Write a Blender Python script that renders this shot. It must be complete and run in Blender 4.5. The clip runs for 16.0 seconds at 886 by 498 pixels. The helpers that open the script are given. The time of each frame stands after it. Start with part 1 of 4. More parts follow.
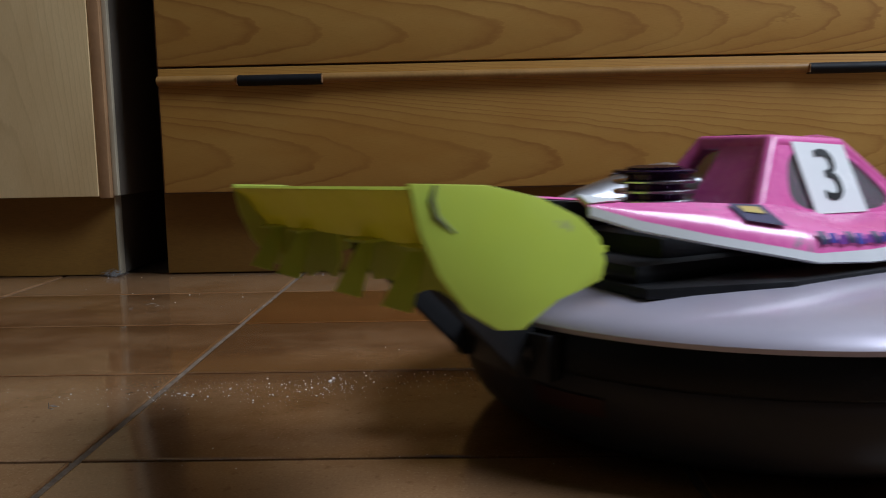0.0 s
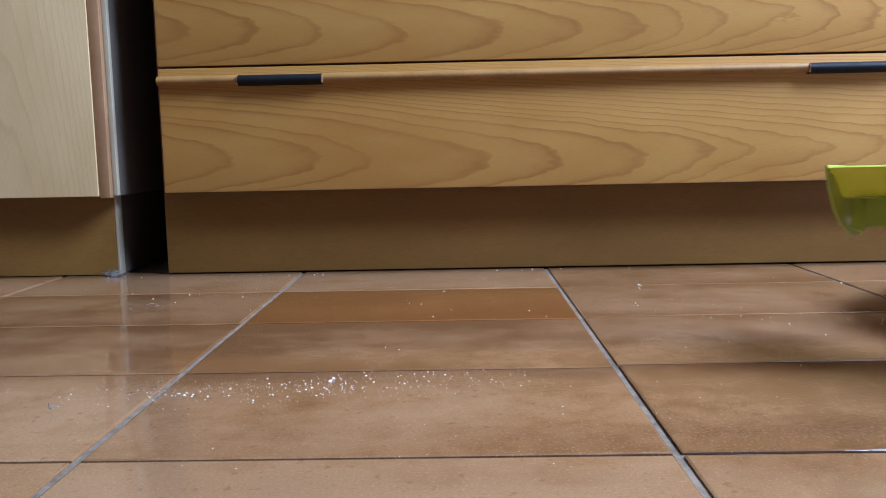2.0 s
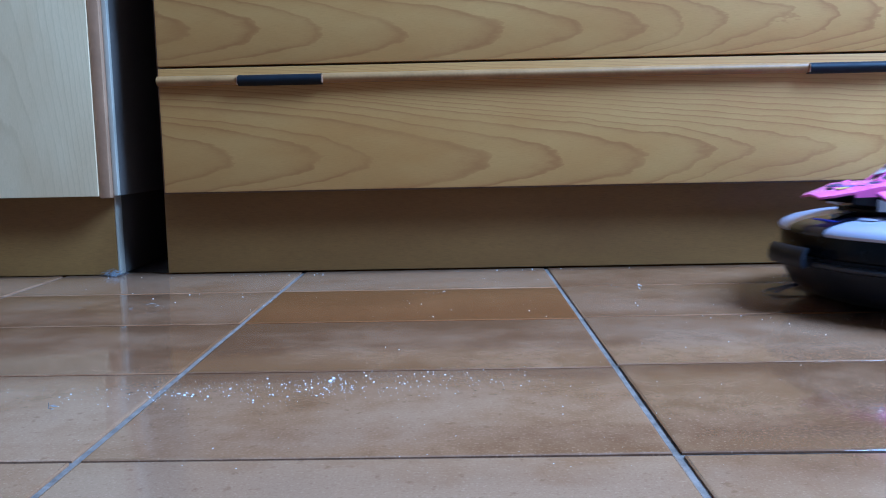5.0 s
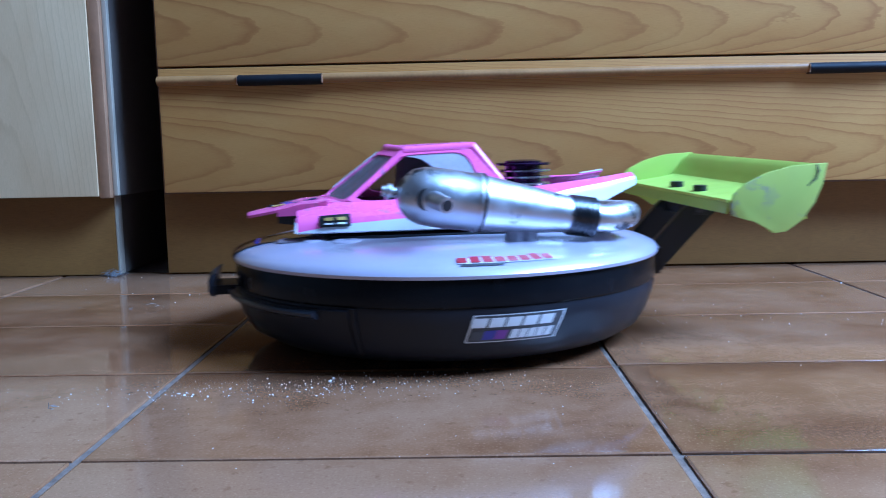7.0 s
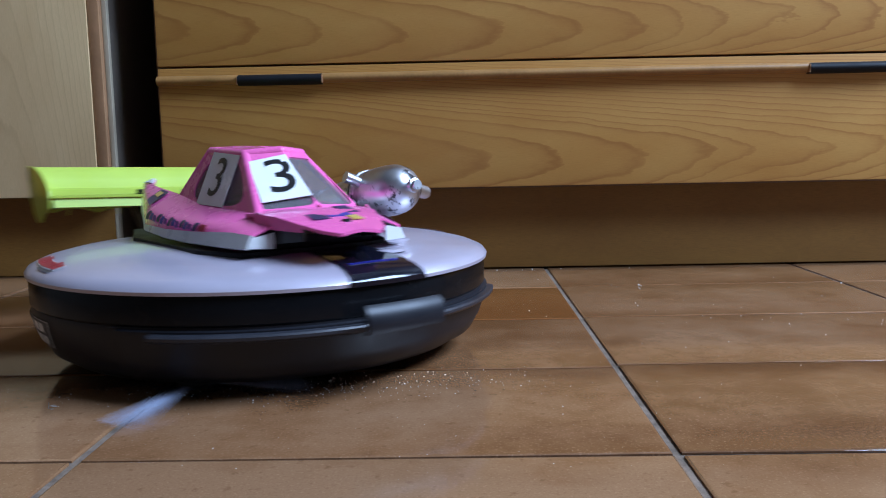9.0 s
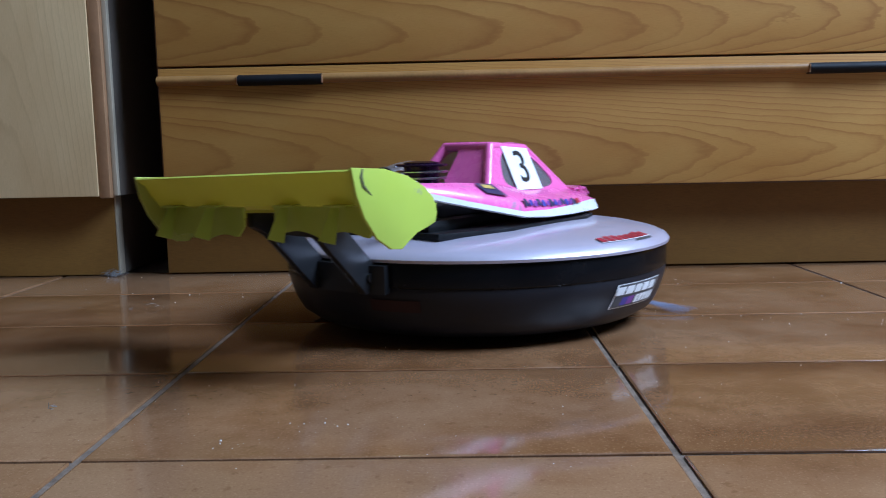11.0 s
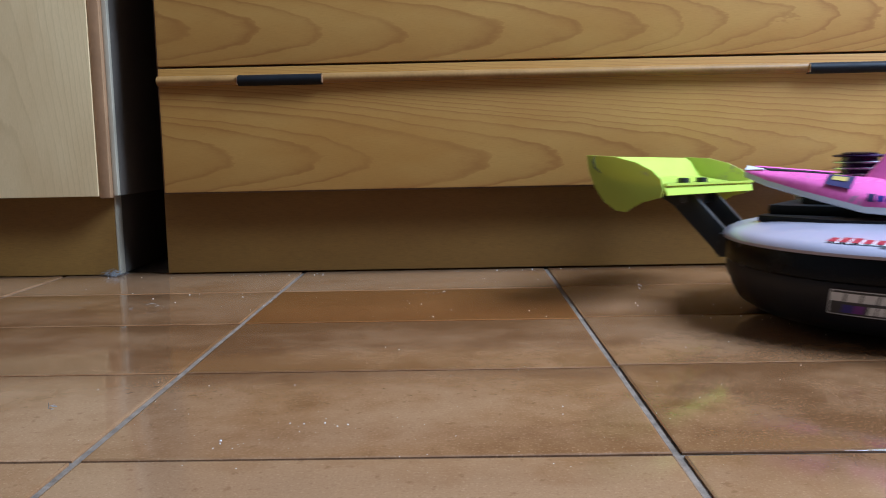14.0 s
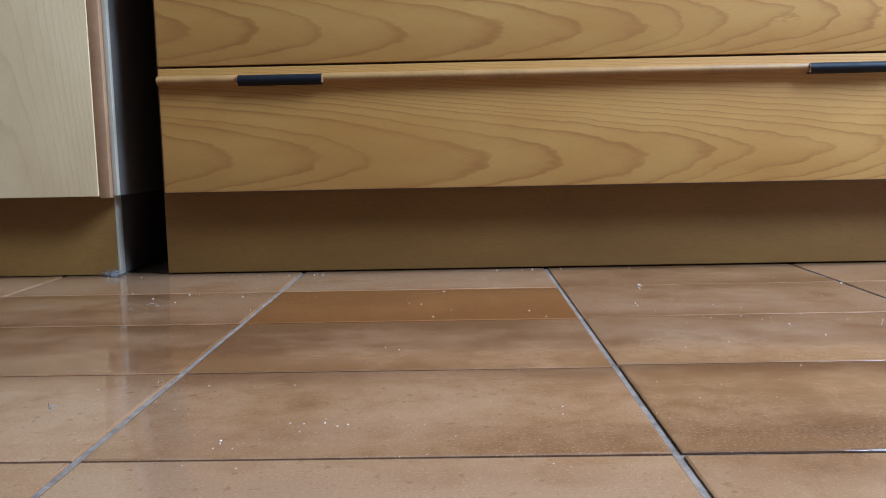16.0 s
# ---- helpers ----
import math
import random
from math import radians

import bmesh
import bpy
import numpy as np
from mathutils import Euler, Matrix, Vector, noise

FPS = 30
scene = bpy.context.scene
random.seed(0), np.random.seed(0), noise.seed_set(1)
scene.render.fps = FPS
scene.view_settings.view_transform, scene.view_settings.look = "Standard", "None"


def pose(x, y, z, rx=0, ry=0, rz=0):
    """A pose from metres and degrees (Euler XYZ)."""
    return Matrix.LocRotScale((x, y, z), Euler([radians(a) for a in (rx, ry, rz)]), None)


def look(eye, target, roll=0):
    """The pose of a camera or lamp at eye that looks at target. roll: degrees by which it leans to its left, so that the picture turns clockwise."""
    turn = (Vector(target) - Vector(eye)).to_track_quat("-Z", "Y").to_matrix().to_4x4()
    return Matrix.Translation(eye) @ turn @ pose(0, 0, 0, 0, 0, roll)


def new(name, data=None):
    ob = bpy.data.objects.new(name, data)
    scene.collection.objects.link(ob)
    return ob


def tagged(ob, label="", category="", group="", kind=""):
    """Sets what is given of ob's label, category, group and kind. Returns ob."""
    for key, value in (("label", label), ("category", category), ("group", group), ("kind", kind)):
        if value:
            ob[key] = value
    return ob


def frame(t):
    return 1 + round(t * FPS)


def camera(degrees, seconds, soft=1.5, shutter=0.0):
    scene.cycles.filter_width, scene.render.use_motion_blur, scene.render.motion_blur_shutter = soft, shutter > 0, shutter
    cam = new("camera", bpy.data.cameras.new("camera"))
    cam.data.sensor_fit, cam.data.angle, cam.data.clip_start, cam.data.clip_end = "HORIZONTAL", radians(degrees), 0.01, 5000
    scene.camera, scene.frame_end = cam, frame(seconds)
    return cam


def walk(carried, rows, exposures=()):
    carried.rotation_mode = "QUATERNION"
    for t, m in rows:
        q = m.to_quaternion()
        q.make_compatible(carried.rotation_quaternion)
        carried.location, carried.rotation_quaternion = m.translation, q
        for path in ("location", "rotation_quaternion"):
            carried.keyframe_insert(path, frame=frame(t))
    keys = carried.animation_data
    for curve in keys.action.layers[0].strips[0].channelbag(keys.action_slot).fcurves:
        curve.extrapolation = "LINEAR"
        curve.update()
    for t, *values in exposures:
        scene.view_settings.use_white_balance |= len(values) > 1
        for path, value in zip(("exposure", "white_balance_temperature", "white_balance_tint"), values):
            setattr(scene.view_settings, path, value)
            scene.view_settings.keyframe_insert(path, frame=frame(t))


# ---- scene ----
cam = camera(55.19, 16.0, soft=1.0, shutter=0.5)
VIEW = Matrix(((0.99964511, 0.01776526, 0.01985051, 0.0),
               (0.01754096, 0.12185393, -0.99239303, 0.0),
               (-0.02004899, 0.99238904, 0.12149907, 0.15045),
               (0, 0, 0, 1)))
walk(cam, [(0.0, VIEW), (16.0, VIEW)],
     exposures=[(0.0, -1.25, 6150, 9), (0.3, -1.12, 6500, 9), (0.6, -0.82, 7000, 10), (1.0, -0.3, 7000, 10), (1.5, -0.03, 7000, 12),
                (1.8, 0.15, 6000, 10), (2.0, 0.12, 5000, 9), (2.2, 0.1, 4500, 4), (2.5, 0.08, 3750, 2), (4.2, 0.15, 3680, 2),
                (6.3, 0.0, 3850, 8), (7.2, -0.05, 3850, 8), (7.6, -0.1, 4050, 8), (8.0, -0.28, 4500, 8),
                (9.0, -0.48, 4980, 8), (11.3, -0.62, 4950, 8), (12.5, -0.47, 5050, 8), (13.5, -0.2, 5080, 6),
                (14.5, -0.02, 5080, 6), (15.3, 0.09, 4980, 6), (16.0, 0.14, 4800, 6)])

# ---- light ----
world = bpy.data.worlds.new("world")
scene.world = world
world.use_nodes = True
wn = world.node_tree
sky = wn.nodes.new("ShaderNodeTexSky")
sky.sky_type, sky.sun_disc = "NISHITA", False
sky.sun_elevation, sky.sun_rotation = radians(38), radians(150)
wn.links.new(sky.outputs[0], wn.nodes["Background"].inputs[0])
wn.nodes["Background"].inputs[1].default_value = 0.10


def area_light(name, at, target, sx, sy, watts, colour):
    lamp = bpy.data.lights.new(name, "AREA")
    lamp.shape, lamp.size, lamp.size_y, lamp.energy, lamp.color = "RECTANGLE", sx, sy, watts, colour
    ob = new(name, lamp)
    ob.matrix_world = look(at, target)
    return ob


area_light("window_daylight", (1.69, 0.30, 1.90), (0.0, 0.76, 0.1), 1.4, 1.05, 166, (0.885, 0.975, 1.11))

# ---- materials ----


class Nodes:
    """A small helper that wires one material."""

    def __init__(self, name, rough=0.5, metal=0.0, colour=(0.5, 0.5, 0.5), spec=0.5, coat=0.0):
        self.mat = bpy.data.materials.new(name)
        self.mat.use_nodes = True
        self.tree = self.mat.node_tree
        self.out = self.tree.nodes["Principled BSDF"]
        self.put("Roughness", rough), self.put("Metallic", metal), self.put("Base Color", (*colour, 1))
        self.put("Specular IOR Level", spec), self.put("Coat Weight", coat), self.put("Coat Roughness", 0.12)

    def put(self, socket, value):
        if isinstance(value, bpy.types.NodeSocket):
            self.tree.links.new(value, self.out.inputs[socket])
        else:
            self.out.inputs[socket].default_value = value

    def node(self, kind, **inputs):
        n = self.tree.nodes.new(kind)
        for key, value in inputs.items():
            self.feed(n, key.replace("_", " "), value)
        return n

    def feed(self, n, key, value):
        if isinstance(value, bpy.types.NodeSocket):
            self.tree.links.new(value, n.inputs[key])
        else:
            n.inputs[key].default_value = value

    def math(self, op, a, b=None, c=None):
        n = self.tree.nodes.new("ShaderNodeMath")
        n.operation = op
        for i, v in enumerate((a, b, c)):
            if v is not None:
                self.feed(n, i, v)
        return n.outputs[0]

    def coords(self, scale=(1, 1, 1), shift=(0, 0, 0)):
        c = self.tree.nodes.new("ShaderNodeTexCoord")
        m = self.tree.nodes.new("ShaderNodeMapping")
        m.inputs["Scale"].default_value, m.inputs["Location"].default_value = scale, shift
        self.tree.links.new(c.outputs["Object"], m.inputs["Vector"])
        return m.outputs[0]

    def noise(self, scale, detail=3.0, vector=None, rough=0.55):
        n = self.tree.nodes.new("ShaderNodeTexNoise")
        n.inputs["Scale"].default_value, n.inputs["Detail"].default_value = scale, detail
        n.inputs["Roughness"].default_value = rough
        self.tree.links.new(vector if vector else self.coords(), n.inputs["Vector"])
        return n.outputs["Fac"]

    def ramp(self, fac, stops):
        n = self.tree.nodes.new("ShaderNodeValToRGB")
        e = n.color_ramp.elements
        while len(e) < len(stops):
            e.new(0.5)
        for k, (p, col) in zip(e, stops):
            k.position, k.color = p, (*col, 1) if len(col) == 3 else col
        self.tree.links.new(fac, n.inputs[0])
        return n.outputs[0]

    def range(self, fac, lo, hi, a=0.0, b=1.0):
        n = self.tree.nodes.new("ShaderNodeMapRange")
        for i, v in enumerate((fac, a, b, lo, hi)):
            self.feed(n, i, v)
        return n.outputs[0]

    def mix(self, fac, a, b, kind="MIX"):
        n = self.tree.nodes.new("ShaderNodeMix")
        n.data_type, n.blend_type = "RGBA", kind
        for i, v in ((0, fac), (6, a), (7, b)):
            if isinstance(v, tuple) and len(v) == 3:
                v = (*v, 1)
            self.feed(n, i, v)
        return n.outputs[2]

    def bump(self, height, strength=0.2, distance=0.001):
        n = self.node("ShaderNodeBump", Strength=strength, Distance=distance, Height=height)
        self.put("Normal", n.outputs[0])


def wood(name, light, mid, dark, centre=0.14, upright=False, contrast=1.0, rough=0.50, arch=0.0107, tips=(), grain=0.24):
    """Plain-sawn veneer: nested tongues along the board, their tips at the given places, that run out into straight grain."""
    w = Nodes(name, rough=rough, coat=0.04, spec=0.4)
    c = w.tree.nodes.new("ShaderNodeTexCoord")
    s = w.tree.nodes.new("ShaderNodeSeparateXYZ")
    w.tree.links.new(c.outputs["Object"], s.inputs[0])
    along, across = (s.outputs[2], s.outputs[0]) if upright else (s.outputs[0], s.outputs[2])
    stretch = (3.0, 1, 1) if upright else (1, 1, 3.0)
    warp = w.noise(5.0, 2.0, w.coords(stretch, (centre * 9, 0, 1)))
    sway = w.noise(3.0, 1.0, w.coords((1, 1, 0.2), (7, 0, centre * 5)))
    jag = w.noise(30.0, 3.0, w.coords(stretch, (3, 1, 2)))
    wild = w.range(along, 0.035, 0.16, 0.05, 0.30)
    v = w.math("ADD", w.math("SUBTRACT", across, centre), w.math("MULTIPLY", w.math("SUBTRACT", sway, 0.5), 0.035))
    far = w.math("ADD", along, w.math("DIVIDE", w.math("MULTIPLY", v, v), arch))
    far = w.math("ADD", far, w.math("MULTIPLY", w.math("SUBTRACT", warp, 0.5), wild))
    far = w.math("ADD", far, w.math("MULTIPLY", w.math("SUBTRACT", jag, 0.5), 0.040))
    if tips:
        lo, hi, n = tips[0], tips[-1], len(tips)
        phase = w.math("MULTIPLY", w.ramp(w.range(far, 0.0, 1.0, lo, hi), [((p - lo) / (hi - lo), (k / n,) * 3) for k, p in enumerate(tips)]), float(n))
        phase = w.math("ADD", phase, w.math("MULTIPLY", w.math("MAXIMUM", w.math("SUBTRACT", far, hi), 0.0), 14.0))
    else:
        phase = w.math("MULTIPLY", far, 11.0)
    saw = w.math("FRACT", w.math("SUBTRACT", phase, 0.004))
    line = w.math("MULTIPLY", w.math("POWER", saw, 8.0), w.range(saw, 1.0, 0.0, 0.90, 1.0))
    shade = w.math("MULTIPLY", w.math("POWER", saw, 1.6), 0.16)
    fine = w.noise(60, 4, w.coords((60, 1, 1.5) if upright else (1.5, 1, 60)))
    pore = w.noise(300, 2, w.coords((8, 1, 1) if upright else (1, 1, 8)))
    cloud = w.noise(5, 3, w.coords((3, 1, 1) if upright else (1, 1, 3), (5, 2, 1)))
    base = w.mix(w.range(cloud, 0.0, 1.0, 0.3, 0.7), light, mid)
    fade = w.noise(7.0, 2.0, w.coords((2.5, 1, 0.8) if upright else (0.8, 1, 2.5), (2, 9, centre * 3)))
    ink = w.math("MULTIPLY", w.range(fade, 0.52, 1.35, 0.32, 0.62), contrast)
    base = w.mix(w.math("MULTIPLY", w.math("ADD", line, shade), w.math("MINIMUM", w.math("MULTIPLY", ink, 0.85), 1.0)), base, dark)
    base = w.mix(w.range(fine, 0.0, grain, 0.42, 0.72), base, dark)
    base = w.mix(w.range(pore, 0.0, 0.8 * grain, 0.55, 0.75), base, dark)
    w.put("Base Color", base)
    w.put("Roughness", w.range(cloud, rough - 0.05, rough + 0.1))
    w.bump(w.math("ADD", w.math("MULTIPLY", line, -0.6), fine), 0.12, 0.0006)
    return w.mat


def tile_material(name, tones, shift=0.0):
    w = Nodes(name, rough=0.1, spec=0.8)
    info = w.tree.nodes.new("ShaderNodeObjectInfo")
    pos = w.tree.nodes.new("ShaderNodeTexCoord")
    off = w.tree.nodes.new("ShaderNodeVectorMath")
    off.operation = "ADD"
    comb = w.node("ShaderNodeCombineXYZ", X=w.math("MULTIPLY", info.outputs["Random"], 37.0))
    w.tree.links.new(pos.outputs["Object"], off.inputs[0])
    w.tree.links.new(comb.outputs[0], off.inputs[1])
    v = off.outputs[0]
    cloud = w.noise(9.0, 4.0, v, 0.6)
    grain = w.noise(700.0, 3.0, v, 0.8)
    speck = w.noise(150.0, 2.0, v)
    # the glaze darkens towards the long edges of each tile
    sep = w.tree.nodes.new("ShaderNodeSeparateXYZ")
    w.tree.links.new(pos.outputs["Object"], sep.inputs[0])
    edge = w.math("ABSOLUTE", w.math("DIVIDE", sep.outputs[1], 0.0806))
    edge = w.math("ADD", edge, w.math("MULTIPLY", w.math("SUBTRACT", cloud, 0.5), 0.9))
    tone = w.math("ADD", cloud, w.math("MULTIPLY", w.math("SUBTRACT", info.outputs["Random"], 0.5), 0.32))
    mottle = w.noise(46.0, 3.0, v, 0.6)
    tone = w.math("ADD", tone, w.math("MULTIPLY", w.math("SUBTRACT", mottle, 0.5), 0.34))
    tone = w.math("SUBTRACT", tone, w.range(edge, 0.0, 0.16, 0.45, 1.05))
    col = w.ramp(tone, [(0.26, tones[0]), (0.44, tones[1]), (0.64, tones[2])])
    col = w.mix(w.range(grain, 0.0, 0.42, 0.50, 0.75), col, tones[3])
    col = w.mix(w.range(speck, 0.0, 0.5, 0.62, 0.72), col, tones[0])
    pale = w.noise(520.0, 2.0, off.outputs[0], 0.7)
    col = w.mix(w.range(pale, 0.0, 0.30, 0.56, 0.72), col, tuple(min(1.0, 1.5 * c + 0.05) for c in tones[2]))
    w.put("Base Color", col)
    w.put("Roughness", w.math("ADD", w.range(cloud, 0.05, 0.12, 0.3, 0.7), w.range(grain, 0.0, 0.03)))
    w.bump(w.math("ADD", w.math("MULTIPLY", cloud, 3.0), w.math("MULTIPLY", grain, 0.2)), 0.08, 0.0008)
    return w.mat


def plain(name, colour, rough=0.5, metal=0.0, coat=0.0, vary=0.15, scale=40.0, bump=0.05, spec=0.5):
    """A painted, plastic or metal surface with slight mottling at two scales."""
    w = Nodes(name, rough=rough, metal=metal, colour=colour, coat=coat, spec=spec)
    big, small = w.noise(scale, 3), w.noise(scale * 12, 2)
    f = w.math("ADD", w.math("MULTIPLY", big, 0.7), w.math("MULTIPLY", small, 0.3))
    lo = tuple(c * (1 - vary) for c in colour)
    hi = tuple(min(1.0, c * (1 + vary)) for c in colour)
    w.put("Base Color", w.mix(w.range(f, 0.0, 1.0, 0.3, 0.7), lo, hi))
    w.put("Roughness", w.range(big, max(0.02, rough - 0.06), rough + 0.08, 0.3, 0.7))
    if bump:
        w.bump(f, bump, 0.0006)
    return w.mat


def scuffed(name, colour, mark, amount=0.5, rough=0.4, metal=0.0, coat=0.0, scale=55.0, edge=0.06):
    """Paint or metal with scratches and rubbed patches."""
    w = Nodes(name, rough=rough, metal=metal, coat=coat)
    a = w.noise(scale, 5, None, 0.65)
    b = w.noise(scale * 0.4, 3, w.coords((1, 1, 1), (4, 7, 2)))
    patch = w.math("MULTIPLY", w.range(a, 0.0, 1.0, amount, amount + edge), w.range(b, 0.0, 1.0, 0.45, 0.6))
    tone = w.mix(w.range(b, 0.0, 1.0, 0.3, 0.7), tuple(c * 0.88 for c in colour), colour)
    w.put("Base Color", w.mix(patch, tone, mark))
    w.put("Roughness", w.range(a, rough - 0.08, rough + 0.12, 0.3, 0.7))
    w.bump(a, 0.06, 0.0005)
    return w.mat


OAK = ((0.540, 0.302, 0.072), (0.455, 0.222, 0.040), (0.265, 0.092, 0.016))
LOW_TIPS = (-0.44, -0.34, -0.258, -0.161, -0.102, 0.038, 0.123, 0.220, 0.300, 0.345, 0.405, 0.474, 0.53, 0.60, 0.66, 0.74, 0.80, 0.87, 0.95)
HIGH_TIPS = (-0.42, -0.31, -0.223, -0.149, -0.056, 0.056, 0.139, 0.212, 0.265, 0.314, 0.37, 0.42, 0.478, 0.55, 0.61, 0.69, 0.75, 0.84, 0.95)
M_WOOD = wood("drawer_veneer", *OAK, centre=0.137, tips=LOW_TIPS)
M_WOOD_UP = wood("upper_drawer_veneer", *OAK, centre=0.284, tips=HIGH_TIPS)
M_WOOD_SIDE = wood("door_veneer", (0.670, 0.495, 0.255), (0.580, 0.400, 0.190), (0.300, 0.175, 0.070), centre=-0.52, upright=True, contrast=0.4)
# darker than the drawer veneer; the overhang's shade is put into this tone
M_PLINTH = wood("shaded_plinth_veneer", (0.285, 0.152, 0.030), (0.230, 0.115, 0.021), (0.110, 0.046, 0.009), centre=0.6, contrast=0.35, grain=0.5)
M_EDGE = plain("solid_wood_edge", (0.335, 0.187, 0.090), 0.4, vary=0.2, scale=14)
M_LIP = plain("satin_wood_lip", (0.290, 0.150, 0.042), 0.5, vary=0.25, scale=30, spec=0.3)
M_WHITE_EDGE = plain("cream_melamine", (0.447, 0.378, 0.267), 0.4, vary=0.08, scale=10)
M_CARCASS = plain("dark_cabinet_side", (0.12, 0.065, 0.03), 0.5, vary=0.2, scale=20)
M_GRIP = plain("black_plastic_grip", (0.008, 0.008, 0.009), 0.62, vary=0.3, spec=0.18)
# cream side panel painted darker: the narrow gap's shade is in its colour
M_PANEL_SHADED = plain("shaded_grey_beige_panel", (0.125, 0.102, 0.078), 0.55, vary=0.2, scale=18)
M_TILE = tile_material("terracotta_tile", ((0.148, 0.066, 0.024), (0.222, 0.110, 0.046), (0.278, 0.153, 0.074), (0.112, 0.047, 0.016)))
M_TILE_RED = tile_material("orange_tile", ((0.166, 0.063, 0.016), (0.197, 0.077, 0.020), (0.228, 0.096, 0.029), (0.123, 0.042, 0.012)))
M_GROUT = plain("cement_grout", (0.170, 0.128, 0.094), 0.95, vary=0.5, scale=110, bump=0.8, spec=0.08)
M_CEILING = plain("white_ceiling_paint", (0.52, 0.51, 0.49), 0.85, vary=0.03, scale=8)
M_WALL = plain("wall_paint", (0.21, 0.19, 0.165), 0.8, vary=0.04, scale=8)
M_CRUMB = plain("white_crumb", (0.86, 0.82, 0.78), 0.7, vary=0.06, scale=200)
M_HULL = plain("charcoal_plastic", (0.013, 0.013, 0.017), 0.42, vary=0.12, scale=30, bump=0.04, spec=0.32)
# lighter than the hull: the ridge's highlight is put into the grey
M_RIDGE = plain("highlit_charcoal_plastic", (0.026, 0.026, 0.032), 0.34, vary=0.25, scale=40, bump=0.05, spec=0.45)
M_BAND = plain("gloss_black_plastic", (0.005, 0.005, 0.006), 0.22, vary=0.1, spec=0.25)
M_SILVER = plain("silver_lacquer", (0.488, 0.443, 0.518), 0.34, metal=0.25, coat=0.5, vary=0.04, scale=25, bump=0.0)
M_PANEL = plain("dark_display_glass", (0.006, 0.006, 0.012), 0.06, vary=0.1, bump=0.0)
M_LED = Nodes("blue_led", rough=0.3, colour=(0.02, 0.02, 0.2))
M_LED.put("Emission Color", (0.10, 0.08, 0.9, 1))
M_LED.put("Emission Strength", 0.12)
M_LED = M_LED.mat
M_PINK = scuffed("hot_pink_paint", (0.86, 0.155, 0.45), (0.38, 0.22, 0.29), 0.595, 0.24, coat=0.5, scale=42)
M_WHITE = scuffed("white_paint", (0.78, 0.78, 0.77), (0.42, 0.40, 0.40), 0.66, 0.3, coat=0.3, scale=42)
M_DECAL = plain("white_decal", (0.85, 0.85, 0.84), 0.22, vary=0.02, bump=0.0)
M_BLACKINK = plain("black_ink", (0.01, 0.01, 0.011), 0.35, vary=0.1, bump=0.0)
M_SMOKE = plain("smoky_window_plastic", (0.20, 0.18, 0.195), 0.3, vary=0.15, scale=30, coat=0.4, bump=0.0)
M_SMOKE.node_tree.nodes["Principled BSDF"].inputs["Alpha"].default_value = 0.48
# paler than the smoky windows: the film's back-lit look is painted in
M_FILM_BACKLIT = plain("backlit_window_film", (0.46, 0.43, 0.47), 0.35, vary=0.2, scale=40, coat=0.2, bump=0.0)
M_FILM_BACKLIT.node_tree.nodes["Principled BSDF"].inputs["Alpha"].default_value = 0.78
M_LIME = scuffed("lime_plastic", (0.58, 0.74, 0.095), (0.36, 0.38, 0.24), 0.66, 0.36, scale=40)
M_LIME_WORN = scuffed("worn_lime_plastic", (0.57, 0.68, 0.12), (0.30, 0.30, 0.25), 0.545, 0.40, scale=48)
for mat in (M_LIME, M_LIME_WORN):
    # the thin plastic lets some amber light through
    tree = mat.node_tree
    glow, blend = tree.nodes.new("ShaderNodeBsdfTranslucent"), tree.nodes.new("ShaderNodeMixShader")
    glow.inputs["Color"].default_value, blend.inputs[0].default_value = (0.85, 0.58, 0.02, 1), 0.24
    tree.links.new(tree.nodes["Principled BSDF"].outputs[0], blend.inputs[1])
    tree.links.new(glow.outputs[0], blend.inputs[2])
    tree.links.new(blend.outputs[0], tree.nodes["Material Output"].inputs["Surface"])
M_RUB = plain("dark_rub", (0.13, 0.14, 0.05), 0.6, vary=0.3)
M_LINING = plain("dark_film_lining", (0.055, 0.045, 0.048), 0.4, vary=0.3)
M_TAPE = plain("crumpled_black_tape", (0.006, 0.006, 0.007), 0.5, vary=0.4, scale=60, bump=1.0, spec=0.3)
M_ARM = plain("black_nylon", (0.012, 0.012, 0.013), 0.35, vary=0.2)
M_PIPE = scuffed("burnished_aluminium", (0.66, 0.66, 0.69), (0.045, 0.043, 0.043), 0.525, 0.36, metal=1.0, scale=60, edge=0.05)
M_FIN = plain("dark_anodised_fin", (0.035, 0.012, 0.05), 0.22, metal=0.8, vary=0.2, bump=0.0)
M_FINEDGE = plain("machined_fin_edge", (0.55, 0.50, 0.56), 0.2, metal=1.0, vary=0.1, bump=0.0)
M_STEEL = plain("dark_steel_spring", (0.08, 0.08, 0.085), 0.3, metal=0.9, vary=0.2)
M_RUBBER = plain("clear_grey_rubber", (0.32, 0.31, 0.34), 0.3, vary=0.1)
M_RED = plain("red_ink", (0.33, 0.018, 0.035), 0.35, vary=0.1, bump=0.0)
M_BLUE = plain("blue_ink", (0.06, 0.05, 0.30), 0.35, vary=0.1, bump=0.0)
M_PURPLE = plain("purple_ink", (0.20, 0.05, 0.30), 0.35, vary=0.1, bump=0.0)
M_DARKRED = plain("dark_red_ink", (0.030, 0.008, 0.008), 0.45, vary=0.2, spec=0.3, bump=0.0)
M_GREY = plain("grey_ink", (0.07, 0.07, 0.075), 0.35, vary=0.1, bump=0.0)
M_NAVY = plain("navy_ink", (0.035, 0.03, 0.09), 0.35, vary=0.1, bump=0.0)
M_GOLD = plain("gold_ink", (0.55, 0.40, 0.10), 0.35, vary=0.1, bump=0.0)
